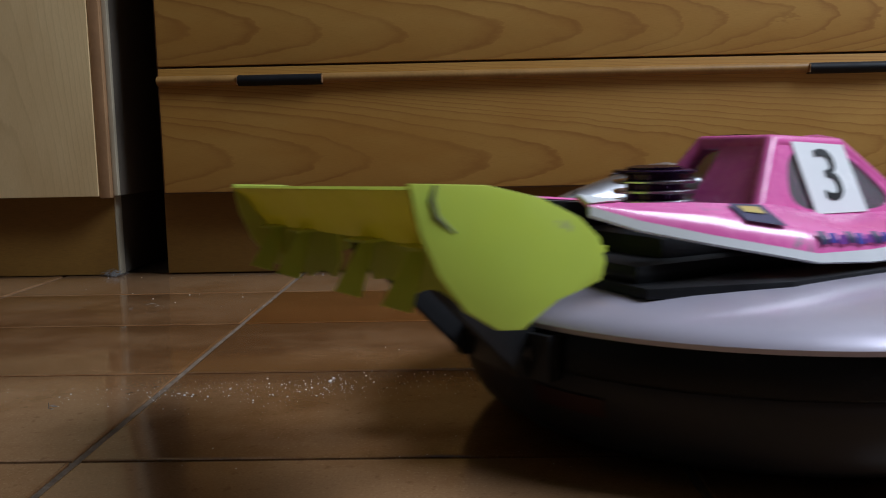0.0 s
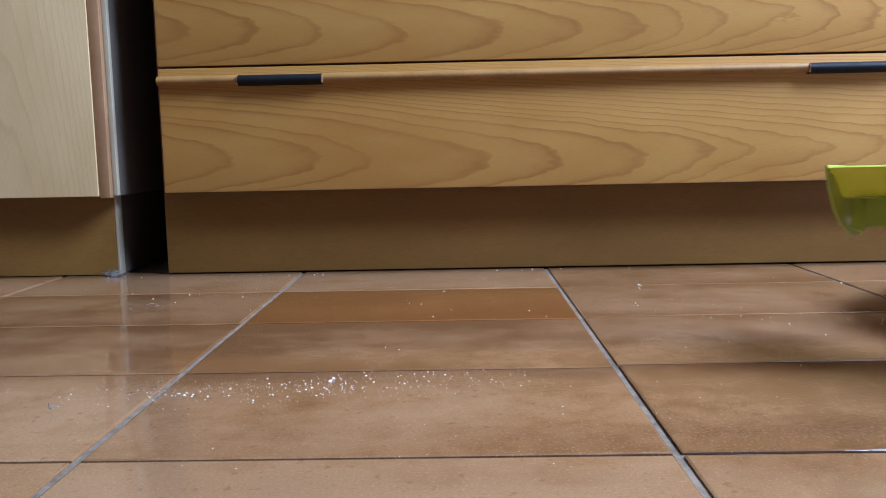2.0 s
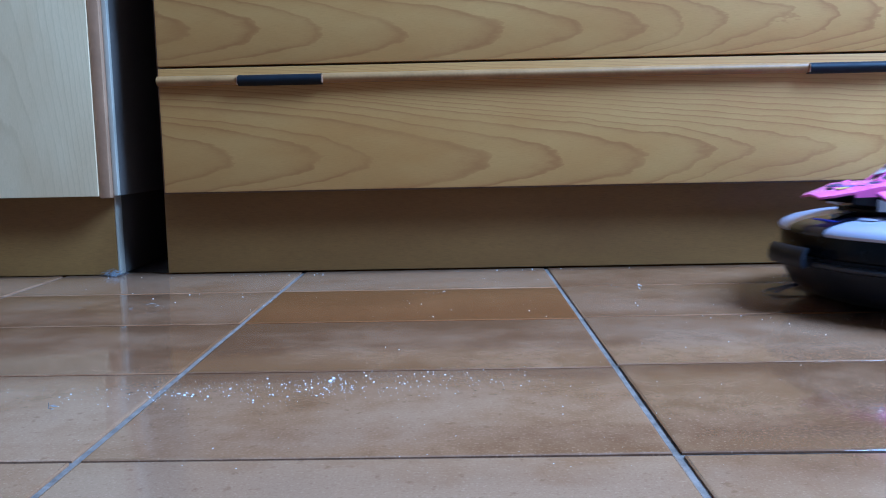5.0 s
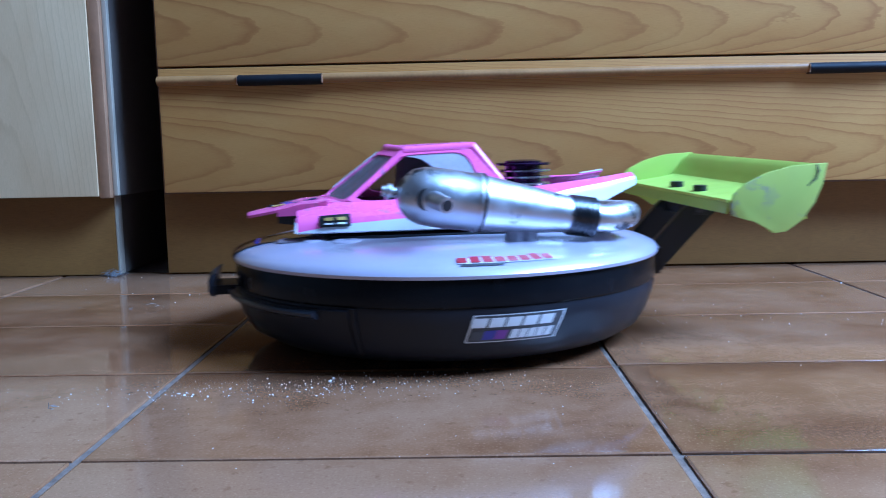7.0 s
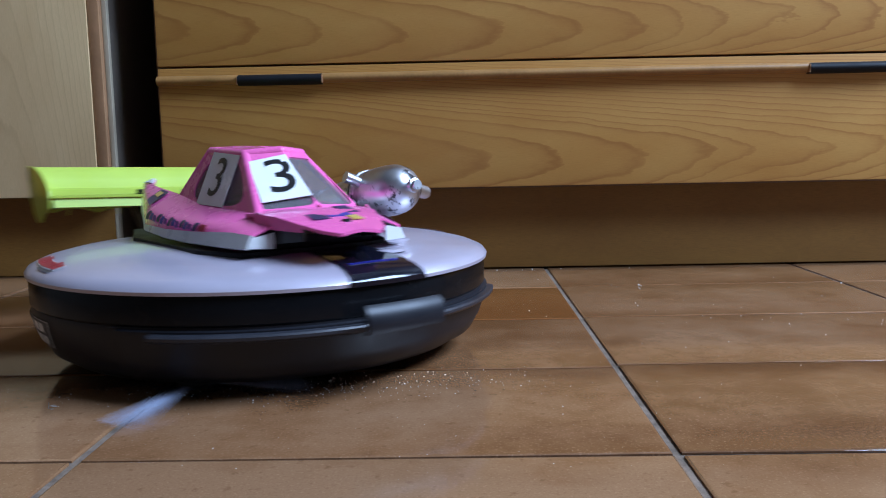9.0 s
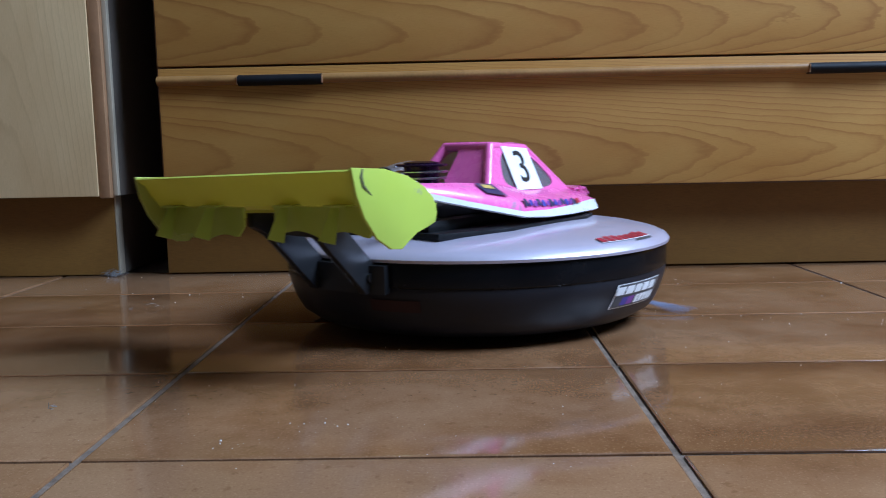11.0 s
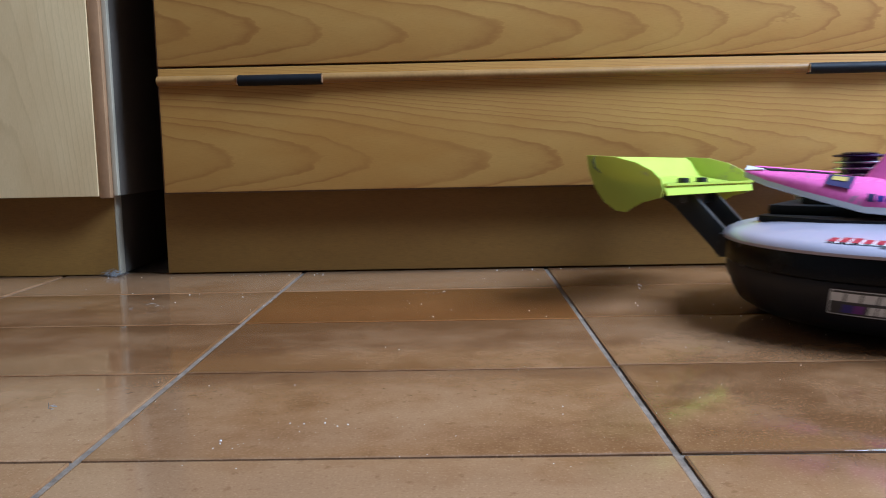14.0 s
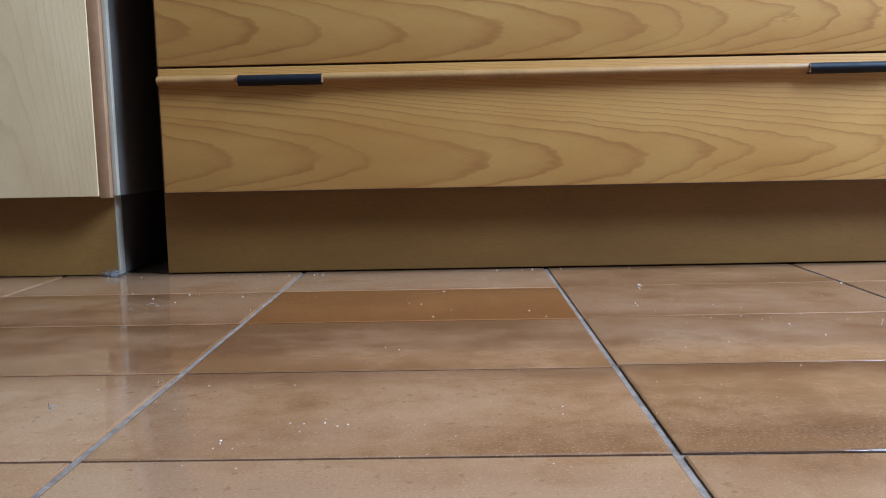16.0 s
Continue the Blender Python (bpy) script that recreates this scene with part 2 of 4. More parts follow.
M_LINT = plain("grey_lint", (0.26, 0.25, 0.24), 0.9, vary=0.2)
M_BRISTLE = plain("pale_blue_bristle", (0.36, 0.38, 0.50), 0.6, vary=0.1)

# ---- mesh helpers ----


def mesh_of(name, bm, material, smooth=True):
    bmesh.ops.remove_doubles(bm, verts=bm.verts, dist=1e-6)
    bmesh.ops.recalc_face_normals(bm, faces=bm.faces)
    me = bpy.data.meshes.new(name)
    bm.to_mesh(me)
    bm.free()
    me.materials.append(material)
    if smooth:
        me.shade_smooth()
        me.set_sharp_from_angle(angle=radians(35))
    return me


def part(name, bm, material, parent, label=""):
    ob = new(name, mesh_of(name, bm, material))
    ob.parent = parent
    return tagged(ob, label)


def thing(name, label, category, group="", kind=""):
    return tagged(new(name), label, category, group, kind)


def box(x0, x1, y0, y1, z0, z1, bevel=0.0, bm=None):
    bm = bm or bmesh.new()
    made = bmesh.ops.create_cube(bm, size=1, matrix=Matrix.Translation(((x0 + x1) / 2, (y0 + y1) / 2, (z0 + z1) / 2))
                                 @ Matrix.Diagonal((x1 - x0, y1 - y0, z1 - z0, 1)))
    if bevel:
        edges = {e for v in made["verts"] for e in v.link_edges}
        bmesh.ops.bevel(bm, geom=list(edges), offset=bevel, segments=2, affect="EDGES", profile=0.6)
    return bm


def prism(points, a, b, make, bevel=0.0):
    """A flat outline carried from a to b; make(p, q, s) places outline point (p, q) at s."""
    bm = bmesh.new()
    lo = [bm.verts.new(make(p, q, a)) for p, q in points]
    hi = [bm.verts.new(make(p, q, b)) for p, q in points]
    bm.faces.new(lo), bm.faces.new(hi[::-1])
    n = len(points)
    for i in range(n):
        bm.faces.new((lo[i], lo[(i + 1) % n], hi[(i + 1) % n], hi[i]))
    if bevel:
        bmesh.ops.bevel(bm, geom=bm.edges[:], offset=bevel, segments=2, affect="EDGES", profile=0.6)
    return bm


def lathe(profile, segs=96, a0=0.0, a1=360.0):
    """Turns (radius, height) pairs round the z axis."""
    bm = bmesh.new()
    full = a1 - a0 >= 360
    count = segs if full else segs + 1
    rows = []
    for i in range(count):
        a = radians(a0 + (a1 - a0) * i / segs)
        rows.append([bm.verts.new((r * math.cos(a), r * math.sin(a), z)) for r, z in profile])
    for i in range(segs):
        p, q = rows[i], rows[(i + 1) % count]
        for k in range(len(profile) - 1):
            bm.faces.new((p[k], q[k], q[k + 1], p[k + 1]))
    if not full:
        for row in (rows[0], rows[-1]):
            if len(row) > 2:
                bm.faces.new(row)
    return bm


def tube(points, radii, segs=14, bm=None):
    """A round bar through points, with a radius at each."""
    bm = bm or bmesh.new()
    pts = [Vector(p) for p in points]
    if not isinstance(radii, (list, tuple)):
        radii = [radii] * len(pts)
    rings = []
    for i, p in enumerate(pts):
        d = (pts[min(i + 1, len(pts) - 1)] - pts[max(i - 1, 0)]).normalized()
        side = d.cross(Vector((0, 0, 1)) if abs(d.z) < 0.9 else Vector((1, 0, 0))).normalized()
        up = side.cross(d)
        rings.append([bm.verts.new(p + radii[i] * (math.cos(a) * side + math.sin(a) * up))
                      for a in (2 * math.pi * k / segs for k in range(segs))])
    for a, b in zip(rings, rings[1:]):
        for k in range(segs):
            bm.faces.new((a[k], a[(k + 1) % segs], b[(k + 1) % segs], b[k]))
    bm.faces.new(rings[0]), bm.faces.new(rings[-1][::-1])
    return bm


def slab(corners, thick, bm=None):
    """A four-cornered sheet with thickness, grown against its normal."""
    bm = bm or bmesh.new()
    c = [Vector(p) for p in corners]
    n = (c[2] - c[0]).cross(c[3] - c[1]).normalized() * thick
    top, low = [bm.verts.new(p) for p in c], [bm.verts.new(p - n) for p in c]
    bm.faces.new(top), bm.faces.new(low[::-1])
    for i in range(4):
        bm.faces.new((top[i], low[i], low[(i + 1) % 4], top[(i + 1) % 4]))
    return bm


def on_quad(c, u, v):
    """The point at (u, v) of a quad: u from corner 0 to 1, v from corner 0 to 3."""
    c = [Vector(p) for p in c]
    return (c[0] * (1 - u) + c[1] * u) * (1 - v) + (c[3] * (1 - u) + c[2] * u) * v


def panel_frame(c, u0, u1, v0, v1, thick, power=5.0):
    """A sheet with a window of rounded corners cut from u0, v0 to u1, v1."""
    bm, n = bmesh.new(), 48
    normal = (Vector(c[2]) - Vector(c[0])).cross(Vector(c[3]) - Vector(c[1])).normalized() * thick
    rings = []
    for k in range(n):
        a = 2 * math.pi * (k + 0.5) / n
        x, y = math.cos(a), math.sin(a)
        square = 1 / max(abs(x), abs(y))
        soft = 1 / (abs(x) ** power + abs(y) ** power) ** (1 / power)
        outer = on_quad(c, 0.5 + 0.5 * x * square, 0.5 + 0.5 * y * square)
        inner = on_quad(c, (u0 + u1) / 2 + (u1 - u0) / 2 * x * soft, (v0 + v1) / 2 + (v1 - v0) / 2 * y * soft)
        rings.append([bm.verts.new(p) for p in (outer, inner, inner - normal, outer - normal)])
    for p, q in zip(rings, rings[1:] + rings[:1]):
        for i in range(4):
            bm.faces.new((p[i], q[i], q[(i + 1) % 4], p[(i + 1) % 4]))
    return bm


def lifted(corners, d):
    c = [Vector(p) for p in corners]
    n = (c[2] - c[0]).cross(c[3] - c[1]).normalized() * d
    return [p + n for p in c]


def numeral(text, corners, parent, height=0.8, label=""):
    """A printed figure that stands on the quad corners (bottom left, bottom right, top right, top left)."""
    c = [Vector(p) for p in corners]
    right, up = (c[1] - c[0]), (c[3] - c[0])
    size = up.length * height / 0.72
    x = right.normalized()
    z = right.cross(up).normalized()
    y = z.cross(x)
    data = bpy.data.curves.new("numeral", "FONT")
    data.body, data.size, data.align_x, data.align_y = text, size, "CENTER", "CENTER"
    data.extrude, data.offset = 0.0002, 0.0
    tmp = bpy.data.objects.new("numeral_curve", data)
    scene.collection.objects.link(tmp)
    dg = bpy.context.evaluated_depsgraph_get()
    me = bpy.data.meshes.new_from_object(tmp.evaluated_get(dg))
    bpy.data.objects.remove(tmp)
    mid = sum(c, Vector()) / 4 + z * 0.0004
    me.transform(Matrix.Translation(mid) @ Matrix((x, y, z)).transposed().to_4x4())
    me.materials.clear()
    me.materials.append(M_BLACKINK)
    ob = new("numeral", me)
    ob.parent = parent
    return tagged(ob, label)


# ---- room ----
PLINTH_Y, FRONT_Y, BODY_Y = 1.0193, 0.9840, 1.0035
ROOM_X, ROOM_W, ROOM_S, ROOM_N, ROOM_H = 1.75, -3.4, -3.0, 1.62, 2.6

floor = new("floor", mesh_of("floor", box(ROOM_W, ROOM_X, ROOM_S, ROOM_N, -0.08, -0.0017), M_GROUT))
tagged(floor, "brown terracotta tile floor with grey grout joints", "floor", kind="structure")


def wall(name, x0, x1, y0, y1, z0=0.0, z1=ROOM_H):
    ob = new(name, mesh_of(name, box(x0, x1, y0, y1, z0, z1), M_WALL))
    return tagged(ob, "plain painted kitchen wall", "wall", kind="structure")


wall("wall_north", ROOM_W, ROOM_X, ROOM_N, ROOM_N + 0.12)
wall("wall_west", ROOM_W - 0.12, ROOM_W, ROOM_S, ROOM_N)
wall("wall_south", ROOM_W, ROOM_X, ROOM_S - 0.12, ROOM_S)
# the east wall has the window, out of view
WY0, WY1, WZ0, WZ1 = -0.44, 1.04, 1.25, 2.45
bm = box(ROOM_X, ROOM_X + 0.12, ROOM_S, WY0, 0, ROOM_H)
box(ROOM_X, ROOM_X + 0.12, WY1, ROOM_N, 0, ROOM_H, bm=bm)
box(ROOM_X, ROOM_X + 0.12, WY0, WY1, 0, WZ0, bm=bm)
box(ROOM_X, ROOM_X + 0.12, WY0, WY1, WZ1, ROOM_H, bm=bm)
east = new("wall_east", mesh_of("wall_east", bm, M_WALL))
tagged(east, "plain painted wall with a window opening", "wall", kind="structure")
ceiling = new("ceiling", mesh_of("ceiling", box(ROOM_W - 0.12, ROOM_X + 0.12, ROOM_S - 0.12, ROOM_N + 0.12, ROOM_H, ROOM_H + 0.1), M_CEILING))
tagged(ceiling, "plain white painted ceiling", "ceiling", kind="structure")

# ---- cabinets ----


def drawer(parent, z0, z1, x0, x1, material):
    """A drawer front with a moulded wooden pull along its top and two black grips on it."""
    y = FRONT_Y
    face = part("drawer", box(x0, x1, y, y + 0.019, z0, z1, 0.0012), material, parent, "oak-coloured veneered drawer front")
    def bead(cy, cz, ry, rz):
        arc = [(cy - ry * math.sin(radians(a)), cz + rz * math.cos(radians(a))) for a in range(-10, 200, 15)]
        return [(y + 0.004, cz + rz * 0.9)] + arc + [(y + 0.004, cz - rz * 0.9)]
    part("drawer_pull", prism(bead(y - 0.0035, z1 - 0.0145, 0.0078, 0.0056), x0 + 0.001, x1 - 0.001, lambda p, q, s: (s, p, q)), M_LIP, face, "rounded solid wood pull rail")
    for gx in (-0.2486, 0.3958):
        grip = bead(y - 0.0050, z1 - 0.0155, 0.0088, 0.0062)
        part("grip", prism(grip, gx, gx + 0.0955, lambda p, q, s: (s, p, q)), M_GRIP, face, "black plastic finger grip")
        for ex in (gx - 0.0012, gx + 0.0955):
            part("grip_end", box(ex, ex + 0.0012, y - 0.0128, y + 0.002, z1 - 0.0200, z1 - 0.0112), M_EDGE, face, "worn end cap")
    return face


cabinet = thing("drawer_cabinet", "oak-veneered kitchen drawer cabinet with black grips on a plinth", "cabinet")
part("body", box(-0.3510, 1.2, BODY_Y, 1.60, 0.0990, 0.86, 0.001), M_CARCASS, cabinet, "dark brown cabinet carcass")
part("plinth", box(-0.3565, 1.2, PLINTH_Y, 1.55, 0.0020, 0.0985, 0.001), M_PLINTH, cabinet, "wooden plinth board, overhang shade put into its tone")
drawer(cabinet, 0.1017, 0.2437, -0.3429, 1.195, M_WOOD)
drawer(cabinet, 0.2462, 0.3883, -0.3429, 1.195, M_WOOD_UP)
drawer(cabinet, 0.3908, 0.5328, -0.3429, 1.195, M_WOOD)

side = thing("side_cabinet", "pale wooden kitchen cabinet with a closed door", "cabinet")
part("body", box(-1.0, -0.4023, FRONT_Y + 0.0185, 1.60, 0.0990, 0.86, 0.001), M_PANEL_SHADED, side, "grey beige cabinet side, gap shade put into its colour")
part("side_edge", box(-0.4078, -0.4020, FRONT_Y + 0.010, FRONT_Y + 0.0180, 0.0990, 0.86, 0.0012), M_WHITE_EDGE, side, "cream melamine panel edge")
part("plinth", box(-1.0, -0.4185, PLINTH_Y, PLINTH_Y + 0.018, 0.0012, 0.0985, 0.001), M_PLINTH, side, "wooden plinth board, overhang shade put into its tone")
part("plinth_side", box(-0.5, -0.4165, PLINTH_Y + 0.0185, 1.55, 0.0012, 0.0985), M_PANEL_SHADED, side, "grey beige plinth return, gap shade put into its colour")
part("plinth_return", box(-0.4183, -0.4160, PLINTH_Y + 0.001, PLINTH_Y + 0.018, 0.0012, 0.0985, 0.0006), M_WHITE_EDGE, side, "chipped cream plinth end")
door = part("door", box(-1.0, -0.4215, FRONT_Y, FRONT_Y + 0.019, 0.0990, 0.80, 0.001), M_WOOD_SIDE, side, "pale veneered door")
part("door_edge", box(-0.4212, -0.4078, FRONT_Y + 0.002, FRONT_Y + 0.019, 0.0965, 0.80, 0.0025), M_EDGE, side, "reddish solid wood edging")

# ---- the robot ----
robot = thing("robot_vacuum", "round silver and black robot vacuum with pink toy car shell", "robot vacuum")
part("hull", lathe([(0.0, 0.010), (0.132, 0.0080), (0.1460, 0.0092), (0.1555, 0.0155), (0.1610, 0.0255), (0.1648, 0.0365),
                    (0.1665, 0.0440), (0.1660, 0.0475), (0.150, 0.0475)], 128), M_HULL, robot, "charcoal plastic lower hull")
part("band", lathe([(0.150, 0.0470), (0.1655, 0.0470), (0.1672, 0.0490), (0.1672, 0.0640), (0.1660, 0.0670), (0.150, 0.0670)], 128),
     M_BAND, robot, "gloss black belt")
DOME = [(0.1690, 0.0668), (0.1693, 0.0690), (0.1672, 0.0720), (0.1600, 0.0752), (0.1470, 0.0783), (0.1260, 0.0810),
        (0.0950, 0.0830), (0.0500, 0.0843), (0.0, 0.0847)]


def dome_z(r):
    for (r0, z0), (r1, z1) in zip(DOME[2:], DOME[3:]):
        if r >= r1:
            return z0 + (z1 - z0) * (min(r, r0) - r0) / (r1 - r0)
    return DOME[-1][1]


part("lid", lathe([(0.150, 0.0668)] + DOME, 128), M_SILVER, robot, "silver lacquered domed lid")
# display strip over the front of the lid
bm = bmesh.new()
rows = []
EDGE = [(0.060, 0.0840), (0.0800, 0.0834)] + [(r, z) for r, z in DOME[::-1] if r > 0.09]
for n, (r, z) in enumerate(EDGE):
    hw = 0.0195 + 0.0095 * n / (len(EDGE) - 1)
    spread = math.asin(hw / r)
    rows.append([bm.verts.new(((r + 0.0008) * math.cos(spread * k / 5), (r + 0.0008) * math.sin(spread * k / 5), z + 0.0008 - (0.0008 if n == len(EDGE) - 1 else 0))) for k in range(-5, 6)])
for a, b in zip(rows, rows[1:]):
    for k in range(10):
        bm.faces.new((a[k], a[k + 1], b[k + 1], b[k]))
strip = part("display_strip", bm, M_PANEL, robot, "black glossy control display")
bm = bmesh.new()
for k in range(-3, 4):
    x, y = 0.1500, k * 0.0052
    box(x - 0.0016, x + 0.0016, y - 0.0018, y + 0.0018, dome_z(math.hypot(x, y)) + 0.0005, dome_z(math.hypot(x, y)) + 0.0014, bm=bm)
part("led_display", bm, M_LED, strip, "dim blue led digits")
# bumper: a shell over the front of the hull, with a ridge
part("bumper", lathe([(0.1470, 0.0105), (0.1575, 0.0158), (0.1632, 0.0258), (0.1670, 0.0365), (0.1690, 0.0425), (0.1690, 0.0455),
                      (0.1655, 0.0462)], 72, -58, 58), M_HULL, robot, "charcoal front bumper shell")
part("bumper_ridge", lathe([(0.1660, 0.0385), (0.1715, 0.0392), (0.1738, 0.0410), (0.1740, 0.0428), (0.1730, 0.0440), (0.1660, 0.0448)], 60, -50, 50),
     M_RIDGE, robot, "moulded bumper ridge")
for s in (-1, 1):
    b = lathe([(0.1560, 0.0140), (0.1672, 0.0370), (0.1680, 0.0470), (0.1640, 0.0470)], 3, s * 59 - 0.7, s * 59 + 0.7)
    part("bumper_seam", b, M_HULL, robot, "dark seam")
hook = part("bumper_pad", lathe([(0.1835, 0.0400), (0.1875, 0.0405), (0.1892, 0.0435), (0.1892, 0.0500), (0.1870, 0.0555), (0.1835, 0.0580), (0.1820, 0.0572),
                                 (0.1840, 0.0530), (0.1850, 0.0480), (0.1844, 0.0430)], 14, -8.5, 8.5), M_HULL, robot, "curved plastic sensor pad")
part("pad_stem", lathe([(0.166, 0.0400), (0.1846, 0.0400), (0.1846, 0.0470), (0.166, 0.0470)], 8, -6, 6), M_HULL, hook)
# finger dimples with push buttons on the left of the lid
for x, y in ((0.1235, 0.0290), (0.1050, 0.0410), (0.0830, 0.0620)):
    r = math.hypot(x, y)
    b = lathe([(0.0, 0.0004), (0.0035, 0.0003), (0.0055, -0.0002), (0.0072, 0.0003), (0.0088, 0.0006), (0.0104, 0.0003), (0.0122, -0.0010)], 24)
    b.transform(Matrix.Translation((x, y, dome_z(r) + 0.0004)))
    button = part("button", b, M_SILVER, robot, "silver push button")
    part("button_mark", box(x - 0.0020, x + 0.0020, y - 0.0008, y + 0.0008, dome_z(r) + 0.0006, dome_z(r) + 0.0009), M_GREY, button, "dark printed mark")
# underside wheels
for y in (-0.105, 0.105):
    part("wheel", prism([(0.017 * math.cos(k * math.pi / 10), 0.0172 + 0.017 * math.sin(k * math.pi / 10)) for k in range(20)], y - 0.008, y + 0.008,
                        lambda p, q, s: (p, s, q), 0.001), M_ARM, robot, "black drive wheel")
part("caster", prism([(0.115 + 0.010 * math.cos(k * math.pi / 8), 0.0102 + 0.010 * math.sin(k * math.pi / 8)) for k in range(16)], -0.007, 0.007,
                     lambda p, q, s: (p, s, q), 0.001), M_ARM, robot, "small front caster")
# side brush, turning
BRUSH = (0.098, -0.098)
M_BRISTLE.node_tree.nodes["Principled BSDF"].inputs["Alpha"].default_value = 0.6
brush = part("side_brush", lathe([(0.0, 0.0115), (0.009, 0.0110), (0.011, 0.0080), (0.008, 0.0050), (0.0, 0.0042)], 20), M_ARM, robot, "spinning side brush")
rnd = random.Random(4)
for k in range(3):
    bm = bmesh.new()
    for j in range(16):
        a = radians(120 * k + rnd.uniform(-10, 10))
        ln = rnd.uniform(0.060, 0.072)
        d, z1 = Vector((math.cos(a), math.sin(a), 0)), rnd.uniform(0.0012, 0.004)
        tube([d * 0.007 + Vector((0, 0, 0.0075)), d * ln * 0.55 + Vector((0, 0, 0.0055)), d * ln + Vector((0, 0, z1))], [0.0005, 0.0005, 0.0003], 4, bm)
    part("bristles", bm, M_BRISTLE, brush, "pale bristle tuft")

# badges on lid and hull: plain bars in the colours of the prints


def curved_patch(f, n=8, m=3):
    bm = bmesh.new()
    g = [[bm.verts.new(f(i / n, j / m)) for j in range(m + 1)] for i in range(n + 1)]
    for i in range(n):
        for j in range(m):
            bm.faces.new((g[i][j], g[i + 1][j], g[i + 1][j + 1], g[i][j + 1]))
    return bm


def hull_patch(a0, a1, z0, z1, out, skew=0.0):
    def f(u, v):
        z = z0 + (z1 - z0) * v
        a = a0 + (a1 - a0) * u + skew * v
        prof = [(0.1555, 0.0155), (0.1610, 0.0255), (0.1648, 0.0365), (0.1665, 0.0440), (0.1665, 0.05)]
        r = prof[0][0]
        for (r0, h0), (r1, h1) in zip(prof, prof[1:]):
            if z >= h0:
                r = r0 + (r1 - r0) * min(1, (z - h0) / (h1 - h0))
        return ((r + out) * math.cos(radians(a)), (r + out) * math.sin(radians(a)), z)
    return curved_patch(f)


def lid_patch(a0, a1, r0, r1, out, skew=0.0):
    def f(u, v):
        r = r0 + (r1 - r0) * v
        a = radians(a0 + (a1 - a0) * u + skew * v)
        return (r * math.cos(a), r * math.sin(a), dome_z(r) + out)
    return curved_patch(f)


for s in (-1, 1):
    # reading direction runs to the right as seen from outside
    lo, hi = (-106, -84) if s < 0 else (84, 106)
    badge = part("hull_badge", hull_patch(lo, hi, 0.0245, 0.0435, 0.0008, 2.0), M_DECAL, robot, "white-edged badge with grey and purple bars")
    part("badge_field", hull_patch(lo + 0.5, hi - 0.5, 0.0252, 0.0428, 0.0011, 1.9), M_GREY, badge)
    for row, (z0, z1, b0, b1, n) in enumerate(((0.0350, 0.0414, 0.06, 0.95, 5), (0.0266, 0.0328, 0.46, 0.94, 5))):
        for k in range(n):
            u0, u1 = b0 + (b1 - b0) * k / n, b0 + (b1 - b0) * (k + 0.86) / n
            part("letter_bar", hull_patch(lo + (hi - lo) * u0, lo + (hi - lo) * u1, z0, z1, 0.0014, 0.8), M_DECAL, badge)
    for k, mat in enumerate((M_GREY, M_BLUE, M_PURPLE)):
        u0 = 0.05 + 0.125 * k
        part("colour_bar", hull_patch(lo + (hi - lo) * u0, lo + (hi - lo) * (u0 + 0.12), 0.0266, 0.0328, 0.0014, 0.8), mat, badge)
    c0, c1 = (-108, -82) if s < 0 else (82, 108)
    script = part("lid_badge", lid_patch(c0 + 0.8, c1 - 0.8, 0.1508, 0.1603, 0.0007), M_DECAL, robot, "white sticker with a row of red bars")
    for k in range(8):
        u0, u1 = 0.03 + 0.94 * k / 8, 0.03 + 0.94 * (k + 0.8) / 8
        tall = 0.1494 if k in (1, 2, 6) else 0.1514
        part("letter_bar", lid_patch(c0 + (c1 - c0) * u0, c0 + (c1 - c0) * u1, tall, 0.1597, 0.0011), M_RED, script)
    f0, f1 = (c0 + 14.5, c1 - 1.5)
    part("letter_bar", lid_patch(f0 if s < 0 else c0 + 1.5, f1 if s < 0 else c1 - 14.5, 0.1612, 0.1630, 0.0009), M_GREY, script)
part("rear_badge", hull_patch(-172, -158, 0.0300, 0.0390, 0.0009), M_DARKRED, robot, "dark red rear print")

# ---- wing on two arms ----
wing = part("wing", prism([(-0.2660, 0.1345), (-0.2590, 0.1300), (-0.2540, 0.1220), (-0.2480, 0.1150), (-0.2350, 0.1122), (-0.2150, 0.1096), (-0.1990, 0.1085), (-0.1900, 0.1105),
                           (-0.1902, 0.1083), (-0.1995, 0.1063), (-0.2155, 0.1074), (-0.2355, 0.1100), (-0.2500, 0.1130), (-0.2562, 0.1210), (-0.2612, 0.1285), (-0.2680, 0.1335)],
                          -0.108, 0.1085, lambda p, q, s: (p, s, q)), M_LIME, robot, "lime green plastic rear wing")
wing.rotation_euler[0], wing.location[1] = radians(-1.8), -0.0038
END = [(-0.2680, 0.1355), (-0.2650, 0.1200), (-0.2590, 0.1060), (-0.2490, 0.0930), (-0.2370, 0.0855), (-0.2270, 0.0845), (-0.2210, 0.0895), (-0.2130, 0.0940),
       (-0.2020, 0.0962), (-0.1940, 0.0985), (-0.1920, 0.1050), (-0.1945, 0.1140), (-0.2030, 0.1215), (-0.2190, 0.1290), (-0.2400, 0.1340)]
for s, y in ((-1, -0.1075), (1, 0.1080)):
    part("endplate", prism(END, y, y + s * 0.0025, lambda p, q, t: (p, t, q), 0.0006), M_LIME if s < 0 else M_LIME_WORN, wing, "clean lime end plate" if s < 0 else "scuffed lime end plate")
